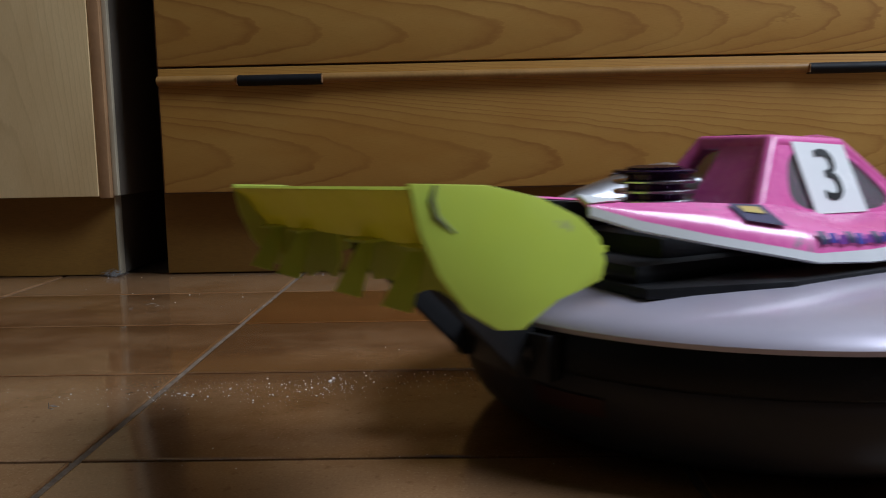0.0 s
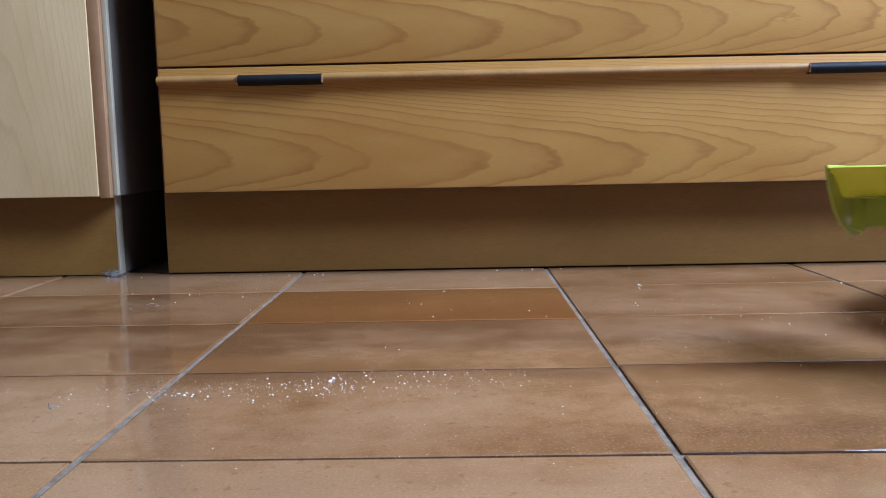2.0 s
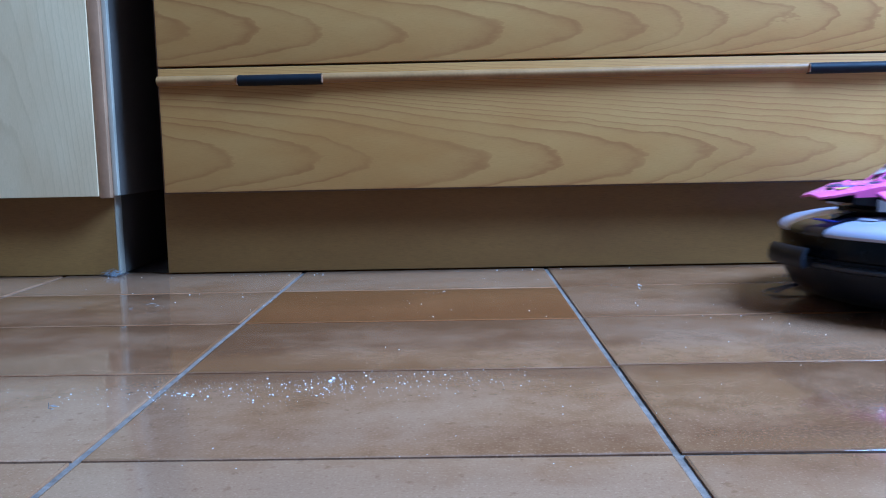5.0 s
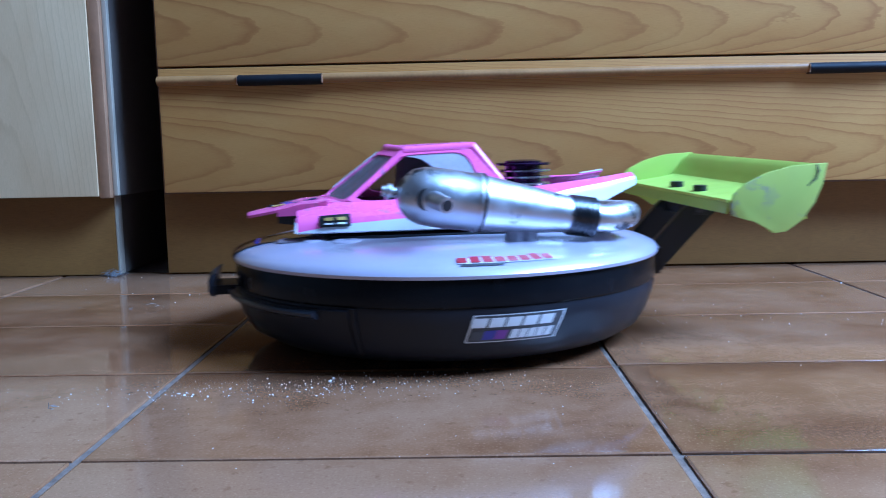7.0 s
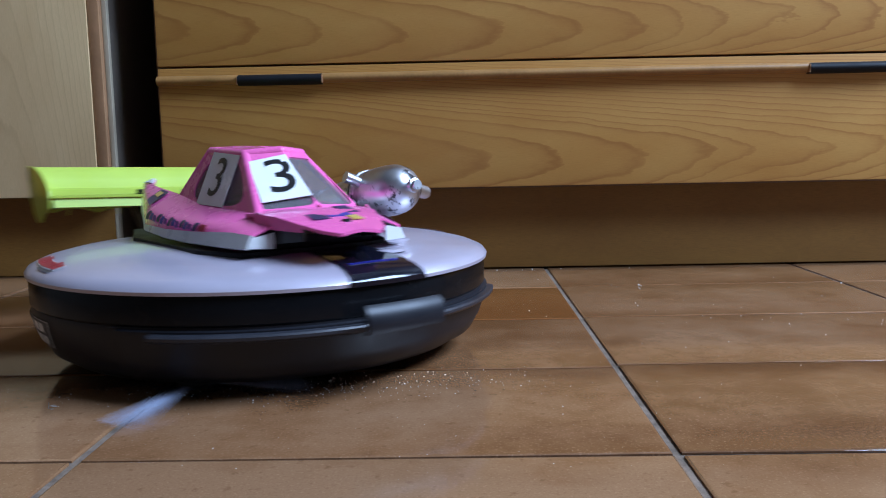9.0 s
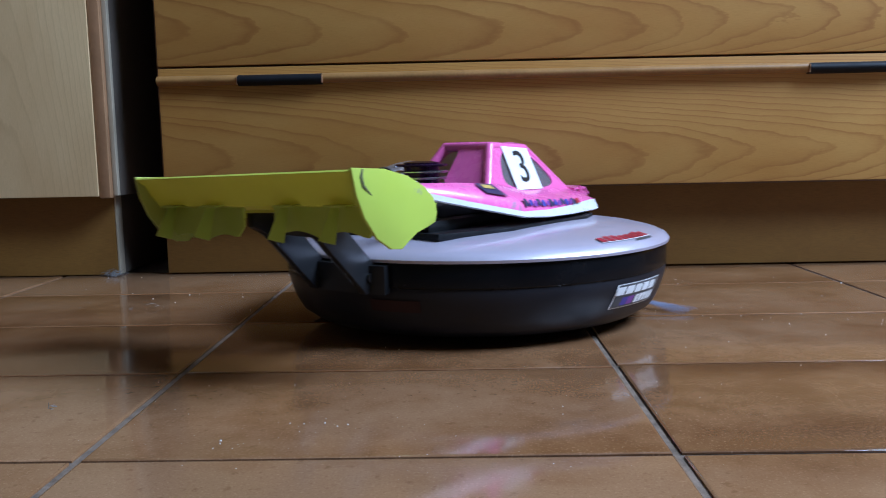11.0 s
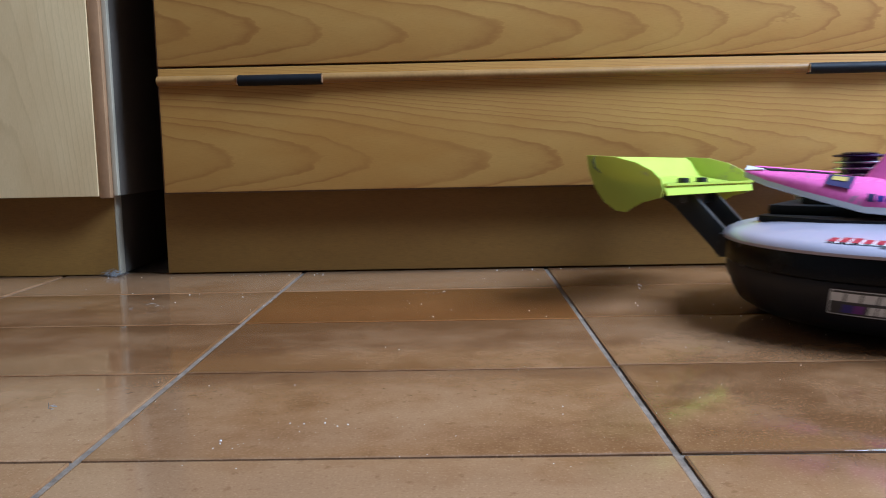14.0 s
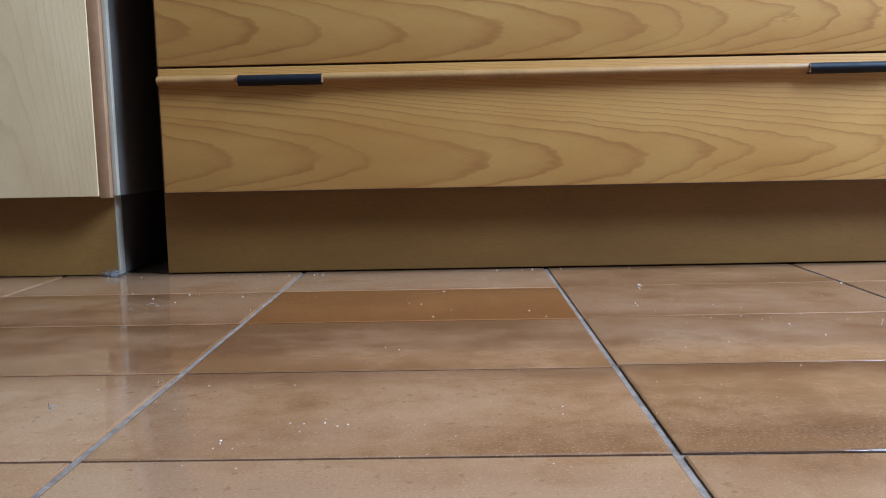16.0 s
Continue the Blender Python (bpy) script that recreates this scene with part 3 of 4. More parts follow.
part("front_flap", prism([(-0.1940, 0.1072), (-0.1922, 0.1076), (-0.1900, 0.1000), (-0.1918, 0.0995)], -0.1060, 0.1070, lambda p, q, s: (p, s, q)), M_LIME, wing, "lime front lip")
# two scalloped flaps hang below the blade, with fins and small ledges behind them
for y0, y1, low in ((0.1060, 0.0200, 0.0880), (-0.0120, -0.1050, 0.0915)):
    ys = [y0 + (y1 - y0) * k / 24 for k in range(25)]
    edge = [(y, low + 0.0045 * abs(math.sin(math.pi * (y - y0) / 0.043)) + 0.010 * max(0.0, abs(2 * (y - y0) / (y1 - y0) - 1) - 0.82) / 0.18) for y in ys]
    part("lower_flap", prism([(y0, 0.1125)] + edge + [(y1, 0.1125)], -0.2430, -0.2413, lambda p, q, t: (t, p, q)), M_LIME, wing, "scalloped lime lower flap")
for y0 in (0.0955, 0.0500, -0.0275, -0.0740):
    part("fin", slab([(-0.2440, y0, 0.1140), (-0.2540, y0 - 0.0045, 0.0890), (-0.2640, y0 - 0.0010, 0.0925), (-0.2500, y0 + 0.0005, 0.1140)], 0.0014), M_LIME, wing, "small lime fin")
    part("ledge", slab([(-0.2430, y0, 0.1140), (-0.2580, y0, 0.1134), (-0.2580, y0 - 0.0190, 0.1134), (-0.2430, y0 - 0.0190, 0.1140)], 0.0012), M_LIME, wing, "lime pressed ledge")
# dark rub marks on the end plates
for s in (-1, 1):
    mark = [(-0.2590, 0.1345), (-0.2605, 0.1300), (-0.2590, 0.1245), (-0.2525, 0.1190)]
    part("rub_mark", tube([(x, -0.1098 if s < 0 else 0.1103, z) for x, z in mark], [0.0008, 0.0013, 0.0013, 0.0005], 6), M_RUB, wing, "dark rubbed crease")
for y in (-0.022, 0.022):
    part("wing_screw", lathe([(0.0, 0.1145), (0.0055, 0.1140), (0.0060, 0.1080)], 16), M_ARM, wing, "black screw").location = (-0.212, y, 0)
for y in (-0.026, 0.026):
    arm = [(-0.2330, 0.1060), (-0.2040, 0.1040), (-0.1960, 0.0960), (-0.1580, 0.0580), (-0.1580, 0.0440), (-0.1760, 0.0440), (-0.1800, 0.0520), (-0.2180, 0.0900), (-0.2320, 0.0960)]
    a = part("wing_arm", prism(arm, y - 0.0035, y + 0.0035, lambda p, q, t: (p, t, q), 0.0012), M_ARM, robot, "black nylon wing stay")
    for x, z in ((-0.2080, 0.0955), (-0.1700, 0.0560)):
        part("bolt", prism([(x + 0.0042 * math.cos(k * math.pi / 6), z + 0.0042 * math.sin(k * math.pi / 6)) for k in range(12)], y - 0.0055, y + 0.0055,
                           lambda p, q, t: (p, t, q), 0.0006), M_STEEL, a, "dark bolt")
part("arm_brace", box(-0.2150, -0.2020, -0.0300, 0.0300, 0.0890, 0.0990, 0.0015), M_ARM, robot, "black cross brace")
part("arm_foot", lathe([(0.1630, 0.0440), (0.1740, 0.0440), (0.1740, 0.0650), (0.1630, 0.0650)], 12, 166, 194), M_ARM, robot, "black mounting foot")

# ---- toy car shell ----
part("base_plate", prism([(-0.128, -0.060), (-0.060, -0.082), (0.060, -0.081), (0.098, -0.066), (0.104, -0.010), (0.098, 0.046), (0.060, 0.062), (-0.060, 0.066),
                          (-0.128, 0.045)], 0.0800, 0.0852, lambda p, q, s: (p, q, s), 0.001), M_TAPE, robot, "black plate on the lid")
part("engine_block", box(-0.1000, -0.0300, -0.0380, 0.0300, 0.0860, 0.1050, 0.006), M_TAPE, robot, "black engine block")
part("chassis", box(-0.1240, 0.0960, -0.0480, 0.0360, 0.0840, 0.0940, 0.004), M_TAPE, robot, "black chassis tray under the shell")
shell = new("car_shell")
shell.parent = robot
tagged(shell, "hot pink toy buggy body with white skirt")
RIGHT = [(-0.1465, 0.0430, 0.1180, 0.0425, 0.1225, 0.0330, 0.1260), (-0.1250, 0.0520, 0.1105, 0.0500, 0.1195, 0.0420, 0.1225),
         (-0.0920, 0.0640, 0.1030, 0.0605, 0.1145, 0.0500, 0.1215), (-0.0400, 0.0800, 0.0920, 0.0765, 0.1045, 0.0530, 0.1180),
         (0.0000, 0.0795, 0.0892, 0.0755, 0.1020, 0.0505, 0.1110), (0.0400, 0.0780, 0.0886, 0.0740, 0.1005, 0.0485, 0.1100),
         (0.0900, 0.0715, 0.0886, 0.0675, 0.0990, 0.0465, 0.1088), (0.1080, 0.0665, 0.0886, 0.0625, 0.0968, 0.0440, 0.1040)]
LEFT = [(-0.1550, 0.0240, 0.1160, 0.0220, 0.1220, 0.0130, 0.1255), (-0.1250, 0.0350, 0.1045, 0.0320, 0.1170, 0.0240, 0.1225),
        (-0.0920, 0.0470, 0.0985, 0.0440, 0.1130, 0.0320, 0.1195), (-0.0400, 0.0600, 0.0910, 0.0565, 0.1040, 0.0365, 0.1145),
        (0.0000, 0.0610, 0.0890, 0.0575, 0.1020, 0.0345, 0.1110), (0.0400, 0.0600, 0.0886, 0.0565, 0.1010, 0.0325, 0.1100),
        (0.0900, 0.0560, 0.0886, 0.0525, 0.0990, 0.0300, 0.1088), (0.1190, 0.0460, 0.0876, 0.0425, 0.0970, 0.0270, 0.1030)]
# how high the white paint reaches up each section
WHITE_RIGHT = (0.90, 0.50, 0.36, 0.34, 0.46, 0.62, 0.90, 1.0)
WHITE_LEFT = (1.15, 1.20, 1.20, 1.00, 0.80, 0.70, 0.50, 0.05)


def flank(s, rows, f0, f1, thick=0.0016):
    """A sheet along the car's side between fractions of the section's height."""
    bm = bmesh.new()
    out, inn = [], []
    for n, (x, hb, zb, hs, zs, hd, zd) in enumerate(rows):
        line = [(hb, zb), (hs, zs), (hd, zd)]

        def at(f):
            k = min(1, int(f))
            (a, b), (c, d) = line[k], line[k + 1]
            return a + (c - a) * (f - k), b + (d - b) * (f - k)
        g0, g1 = (f[n] if isinstance(f, tuple) else f for f in (f0, f1))
        steps = [g0 + (g1 - g0) * j / 4 for j in range(5)]
        out.append([bm.verts.new((x, s * at(f)[0], at(f)[1])) for f in steps])
        inn.append([bm.verts.new((x, s * (at(f)[0] - thick), at(f)[1] - thick * 0.6)) for f in steps])
    for g in (out, inn):
        for a, b in zip(g, g[1:]):
            for j in range(4):
                bm.faces.new((a[j], b[j], b[j + 1], a[j + 1]))
    for k in (0, -1):
        for j in range(4):
            bm.faces.new((out[k][j], out[k][j + 1], inn[k][j + 1], inn[k][j]))
    for a, b, c, d in zip(out, out[1:], inn, inn[1:]):
        bm.faces.new((a[0], b[0], d[0], c[0])), bm.faces.new((a[-1], b[-1], d[-1], c[-1]))
    return bm


for s, rows, white in ((-1, RIGHT, WHITE_RIGHT), (1, LEFT, WHITE_LEFT)):
    side_pod = part("flank", flank(s, rows, white, 2.0), M_PINK, shell, "pink side pod")
    part("skirt", flank(s, rows, 0.0, white), M_WHITE, shell, "white lower skirt")
    inner = [(r[0], r[1] - 0.0022, r[2] + 0.0004, r[3] - 0.0022, r[4] - 0.0014, r[5] - 0.0022, r[6] - 0.0014) for r in rows]
    if s > 0:
        part("lining", flank(s, inner, 0.03, 1.97, 0.0006), M_LINING, side_pod, "dark unpainted lining")
    # front end of the side pod
    c, y = rows[-1], rows[-1][5] + 0.003
    part("pod_front", slab([(c[0], s * c[1], c[2]), (c[0], s * y, 0.0870), (c[0], s * y, 0.0975), (c[0], s * c[3], c[4] - 0.002)], 0.0016), M_WHITE, shell, "white end of the side pod")
# white paint on the raised tail
def proud(r, d=0.0011):
    return (r[0], r[1] + d, r[2], r[3] + d, r[4] + d * 0.5, r[5] + d, r[6] + d)


def between(p, q, u):
    return tuple(m + (n - m) * u for m, n in zip(p, q))


part("tail_rim", flank(-1, [proud(RIGHT[0]), proud(between(RIGHT[0], RIGHT[1], 0.35)), proud(between(RIGHT[0], RIGHT[1], 0.8))], (1.1, 1.45, 1.9), 2.0), M_WHITE, shell, "white tail rim")
# hood and nose, a little to the right of the robot's middle
HY = -0.012
HOOD = [(0.0830, 0.0425, 0.1085), (0.0960, 0.0410, 0.1090), (0.1150, 0.0370, 0.1080), (0.1330, 0.0290, 0.1035), (0.1480, 0.0230, 0.1005), (0.1570, 0.0140, 0.0985)]
bm = bmesh.new()
top = [[bm.verts.new((x, HY + hw * k, z + 0.0022 * (1 - k * k))) for k in (-1, -0.6, 0, 0.6, 1)] for x, hw, z in HOOD]
low = [[bm.verts.new((x, HY + hw * k, z - 0.0020 + 0.0022 * (1 - k * k))) for k in (-1, -0.6, 0, 0.6, 1)] for x, hw, z in HOOD]
for g in (top, low):
    for a, b in zip(g, g[1:]):
        for j in range(4):
            bm.faces.new((a[j], b[j], b[j + 1], a[j + 1]))
for k in (0, -1):
    for j in range(4):
        bm.faces.new((top[k][j], top[k][j + 1], low[k][j + 1], low[k][j]))
    for a, b, c, d in zip(top, top[1:], low, low[1:]):
        bm.faces.new((a[k], b[k], d[k], c[k]))
hood = part("hood", bm, M_PINK, shell, "pink pointed bonnet")
for s in (-1, 1):
    part("hood_cheek", slab([(0.0950, HY + s * 0.0420, 0.1000), (0.1330, HY + s * 0.0290, 0.0985), (0.1330, HY + s * 0.0290, 0.1030), (0.0950, HY + s * 0.0420, 0.1105)], 0.0016), M_PINK, shell, "pink bonnet cheek")
    part("hood_side", slab([(0.0900, HY + s * 0.0390, 0.0880), (0.1330, HY + s * 0.0270, 0.0930), (0.1330, HY + s * 0.0270, 0.0990), (0.0900, HY + s * 0.0390, 0.1035)], 0.0016), M_BLACKINK, shell, "dark underside of the bonnet")
for x, y, w, d, mat in ((0.112, 0.016, 0.009, 0.005, M_NAVY), (0.121, 0.003, 0.008, 0.009, M_BLUE), (0.126, -0.013, 0.006, 0.006, M_NAVY), (0.133, 0.010, 0.005, 0.004, M_GOLD)):
    y += HY
    zz = 0.1066 - (x - 0.117) * 0.175 + 0.0024
    part("sticker", slab([(x - w, y - d, zz + 0.175 * w), (x + w, y - d, zz - 0.175 * w), (x + w, y + d, zz - 0.175 * w), (x - w, y + d, zz + 0.175 * w)], 0.0006), mat, hood, "small dark sticker")
part("hood_pin", lathe([(0, 0.0012), (0.0028, 0.0010), (0.0034, -0.001)], 12), M_BLACKINK, hood, "black pin hole").location = (0.139, HY, 0.1046)
# cab: roof, pillars and windows
CY = -0.0080
RF, RR = (0.0340, 0.0235, 0.1490), (-0.0205, 0.0255, 0.1515)
BF, BR = (0.0840, 0.0400, 0.1080), (-0.0500, 0.0445, 0.1105)
BM, RM = (0.0990, CY, 0.1108), (0.0450, CY, 0.1512)


def corner(c, s):
    return (c[0], CY + s * c[1], c[2])


bm = bmesh.new()
rows = []
for i in range(6):
    u = i / 5
    row = []
    for k in range(-4, 5):
        e = 1 - abs(k) / 4
        tip = [RF[j] + (RM[j] - RF[j]) * e for j in (0, 2)]
        x, z, hw = RR[0] + (tip[0] - RR[0]) * u, RR[2] + (tip[1] - RR[2]) * u, RR[1] + (RF[1] - RR[1]) * u
        row.append((x, CY + hw * k / 4, z + 0.0016 * (1 - (k / 4) ** 2) * (1 - u)))
    rows.append(row)
for d in (0, -0.0018):
    g = [[bm.verts.new((x, y, z + d)) for x, y, z in r] for r in rows]
    for a, b in zip(g, g[1:]):
        for k in range(8):
            bm.faces.new((a[k], a[k + 1], b[k + 1], b[k]))
cab = part("roof", bm, M_PINK, shell, "pink roof panel")
right = [corner(BR, -1), corner(BF, -1), corner(RF, -1), corner(RR, -1)]
left = [corner(BF, 1), corner(BR, 1), corner(RR, 1), corner(RF, 1)]
front_r = [corner(BF, -1), BM, RM, corner(RF, -1)]
front_l = [BM, corner(BF, 1), corner(RF, 1), RM]
back = [corner(BR, 1), corner(BR, -1), corner(RR, -1), corner(RR, 1)]
part("side_frame", panel_frame(right, 0.17, 0.90, 0.06, 0.88, 0.0018, 3.2), M_PINK, cab, "pink window frame")
part("side_window", slab(lifted([on_quad(right, 0.14, 0.03), on_quad(right, 0.93, 0.03), on_quad(right, 0.93, 0.91), on_quad(right, 0.14, 0.91)], -0.0008), 0.0010), M_SMOKE, cab, "smoky grey side window")
part("side_frame", panel_frame(left, 0.02, 0.84, 0.02, 0.86, 0.0018, 6.0), M_PINK, cab, "pink window frame")


def arched(u, v):
    """The left window film, cut open in front below an arch."""
    v = 0.02 + 0.85 * v
    cut = 0.52 if v < 0.40 else 0.14 + 0.38 * math.sqrt(max(0.0, 1 - ((v - 0.40) / 0.42) ** 2))
    return on_quad(lifted(left, -0.0008), cut + (0.85 - cut) * u, v)


bm = curved_patch(arched, 6, 24)
bmesh.ops.solidify(bm, geom=bm.faces[:], thickness=0.0009)
part("side_window", bm, M_FILM_BACKLIT, cab, "milky side window film, back-lit look put into its colour, cut open in front")
for face, u0, u1 in ((front_r, 0.09, 1.0), (front_l, 0.0, 0.965)):
    part("windscreen_frame", panel_frame(face, u0, u1, 0.05, 0.84, 0.0018, 8.0), M_PINK, cab, "pink windscreen frame")
    part("windscreen", slab(lifted([on_quad(face, u0 - 0.01, 0.04), on_quad(face, u1, 0.04), on_quad(face, u1, 0.85), on_quad(face, u0 - 0.01, 0.85)], -0.0008), 0.0010),
         M_SMOKE, cab, "smoky grey windscreen half")
part("back_frame", panel_frame(back, 0.06, 0.40, 0.06, 0.90, 0.0018, 7.0), M_PINK, cab, "pink rear panel with one open half")
# rounded pink edges of the cab
bm = bmesh.new()
for p, q in ((corner(BR, -1), corner(RR, -1)), (corner(BR, 1), corner(RR, 1)), (corner(BF, -1), corner(RF, -1)), (corner(BF, 1), corner(RF, 1)),
             (corner(RR, -1), corner(RF, -1)), (corner(RR, 1), corner(RF, 1)), (corner(RF, -1), RM), (RM, corner(RF, 1)), (corner(RR, -1), corner(RR, 1))):
    thin = p == corner(BF, 1)
    p, q = (Vector((v[0], CY + (v[1] - CY) * 0.925, v[2] - 0.0028)) for v in (p, q))
    tube([p, q], [0.0014, 0.0034] if thin else 0.0040, 14, bm)
    if thin:
        continue
    for v in (p, q):
        bmesh.ops.create_icosphere(bm, subdivisions=2, radius=0.0040, matrix=Matrix.Translation(v))
part("cab_edge", bm, M_PINK, cab, "rounded pink pillars")
# number plates
pl = lifted([on_quad(right, 0.315, 0.03), on_quad(right, 0.640, 0.03), on_quad(right, 0.930, 0.92), on_quad(right, 0.230, 0.94)], 0.0010)
p1 = part("number_plate", slab(pl, 0.0005), M_DECAL, cab, "white number plate")
numeral("3", pl, p1, 0.74, "black figure")
pf = lifted([on_quad(front_r, 0.14, 0.14), on_quad(front_r, 1.20, 0.19), on_quad(front_r, 1.20, 0.88), on_quad(front_r, 0.05, 0.80)], 0.0010)
p2 = part("number_plate", slab(lifted([on_quad(front_r, 0.14, 0.14), on_quad(front_r, 1.0, 0.181), on_quad(front_r, 1.0, 0.866), on_quad(front_r, 0.05, 0.80)], 0.0010), 0.0005), M_DECAL, cab, "white number plate")
numeral("3", pf, p2, 0.80, "black figure")
# stickers along the flanks


def flank_sticker(s, x0, x1, f0, f1, mat, parent, out=0.0012, label=""):
    rows = RIGHT if s < 0 else LEFT

    def at(x, f):
        for a, b in zip(rows, rows[1:]):
            if a[0] <= x <= b[0]:
                u = (x - a[0]) / (b[0] - a[0])
                c = [a[j] + (b[j] - a[j]) * u for j in range(7)]
                line = [(c[1], c[2]), (c[3], c[4]), (c[5], c[6])]
                k = min(1, int(f))
                (p, q), (r, t) = line[k], line[k + 1]
                return Vector((x, s * (p + (r - p) * (f - k) + out), q + (t - q) * (f - k) + out * 0.6))
    return part("sticker", curved_patch(lambda u, v: at(x0 + (x1 - x0) * u, f0 + (f1 - f0) * v), 5, 2), mat, parent, label)


flank_sticker(-1, -0.073, -0.052, 1.15, 1.93, M_NAVY, shell, label="navy sticker with a gold star shape")
flank_sticker(-1, -0.069, -0.057, 1.55, 1.82, M_GOLD, shell, 0.0017)
for k in range(13):
    flank_sticker(-1, -0.038 + 0.0068 * k, -0.038 + 0.0068 * k + 0.0054, 0.62 + 0.05 * (k % 2), 1.10 - 0.06 * (k % 3), (M_NAVY, M_BLUE, M_PURPLE)[k % 3], shell)
flank_sticker(-1, 0.052, 0.060, 0.66, 1.05, M_RED, shell)
flank_sticker(1, 0.080, 0.103, 0.30, 1.15, M_ARM, shell, label="black sticker with pale bars")
for k in range(2):
    flank_sticker(1, 0.0835 + 0.0090 * k, 0.0900 + 0.0090 * k, 0.74, 0.96, M_GOLD, shell, 0.0017)
    flank_sticker(1, 0.0835 + 0.0090 * k, 0.0900 + 0.0090 * k, 0.46, 0.58, M_DECAL, shell, 0.0017)
# engine cooling head
head = part("cooling_head", lathe([(0, 0.104), (0.015, 0.104), (0.015, 0.1375), (0.010, 0.1385), (0, 0.1385)], 32), M_FIN, robot, "finned dark anodised engine head")
head.location = (-0.0640, 0.0080, -0.0010)
for k in range(5):
    z = 0.1130 + 0.0053 * k
    part("fin", lathe([(0.013, z), (0.0215, z), (0.0222, z + 0.0006), (0.0222, z + 0.0014), (0.0215, z + 0.0020), (0.013, z + 0.0020)], 40), M_FIN if k == 4 else M_FINEDGE, head)
# tuned exhaust pipe beside the shell
AX0, AX1 = Vector((0.0485, 0.1010, 0.1185)), Vector((-0.0750, 0.0985, 0.0990))


def along(u, dz=0.0):
    p = AX0 + (AX1 - AX0) * u
    return (p.x, p.y, p.z + dz)


pipe = part("exhaust_pipe", tube([along(u) for u in (-0.02, 0.0, 0.02, 0.06, 0.12, 0.20, 0.30, 0.42, 0.44, 0.46, 0.75, 1.0)],
                                 [0.004, 0.0095, 0.0130, 0.0175, 0.0200, 0.0208, 0.0208, 0.0202, 0.0209, 0.0199, 0.0166, 0.0125], 32), M_PIPE, robot, "scuffed silver tuned exhaust pipe")
part("pipe_fitting", tube([along(-0.01), along(-0.045), along(-0.05), along(-0.075), along(-0.08), along(-0.10)], [0.0036, 0.0036, 0.0058, 0.0058, 0.0040, 0.0040], 14), M_PIPE, pipe, "pressure nipple")
part("stinger", tube([along(0.13), (0.0270, 0.1240, 0.1140), (0.0220, 0.1370, 0.1112)], [0.0066, 0.0060, 0.0054], 16), M_PIPE, pipe, "silver outlet stub")
part("stinger_bore", tube([(0.02206, 0.1368, 0.11124), (0.0217, 0.1376, 0.1110)], 0.0038, 12), M_BLACKINK, pipe, "dark bore")
for k in range(6):
    part("coupler", tube([along(0.985 + 0.026 * k), along(1.003 + 0.026 * k)], 0.0146, 20), M_STEEL, pipe, "dark spring coupler")
part("header", tube([along(0.98), along(1.14), (-0.1030, 0.0975, 0.0955), (-0.1160, 0.0920, 0.0970), (-0.1240, 0.0800, 0.0965), (-0.1240, 0.0640, 0.0955), (-0.1140, 0.0480, 0.0955), (-0.0960, 0.0340, 0.0960)], 0.0105, 18), M_PIPE, pipe, "silver bent header tube")
part("pipe_seam", tube([along(0.452), along(0.462)], 0.0213, 32), M_STEEL, pipe, "dark weld seam")
part("pipe_ring", tube([along(0.425), along(0.435)], 0.0212, 32), M_PIPE, pipe, "raised pipe ring")
part("stub_collar", tube([along(0.10, -0.001), (0.0310, 0.1185, 0.1145)], [0.0100, 0.0082], 18), M_STEEL, pipe, "burnt dark collar of the stub")
part("pressure_fitting", tube([along(0.34), (along(0.34)[0] - 0.002, along(0.34)[1] - 0.022, 0.1235), (along(0.34)[0] - 0.003, along(0.34)[1] - 0.030, 0.1265)], [0.0050, 0.0042, 0.0048], 12), M_PIPE, pipe, "silver side fitting")
for u in (0.66, 0.74):
    part("pipe_support", tube([along(u, -0.010), (along(u)[0], along(u)[1], 0.0790)], [0.0055, 0.0075], 12), M_RUBBER, pipe, "clear rubber support")

# ---- crumbs on the tiles ----


def crumbs(name, label, spots, seed):
    """Loose crumbs: (x, y, spread x, spread y, count, largest radius)."""
    rn = random.Random(seed)
    verts, faces = [], []
    for x, y, sx, sy, n, big in spots:
        for _ in range(n):
            px, py = rn.gauss(x, sx), rn.gauss(y, sy)
            r = 0.72 * big * (0.22 + 0.78 * rn.random() ** 5)
            k = len(verts)
            a0 = rn.random() * 6
            for j in range(4):
                rr = r * rn.uniform(0.7, 1.2)
                verts.append((px + rr * math.cos(a0 + j * 1.57), py + rr * math.sin(a0 + j * 1.57), 0.0001))
            verts.append((px, py, 0.0001 + r * rn.uniform(0.4, 0.8)))
            faces += [(k + j, k + (j + 1) % 4, k + 4) for j in range(4)]
    me = bpy.data.meshes.new(name)
    me.from_pydata(verts, [], faces)
    me.materials.append(M_CRUMB)
    return tagged(new(name, me), label, "crumbs", kind="stuff")


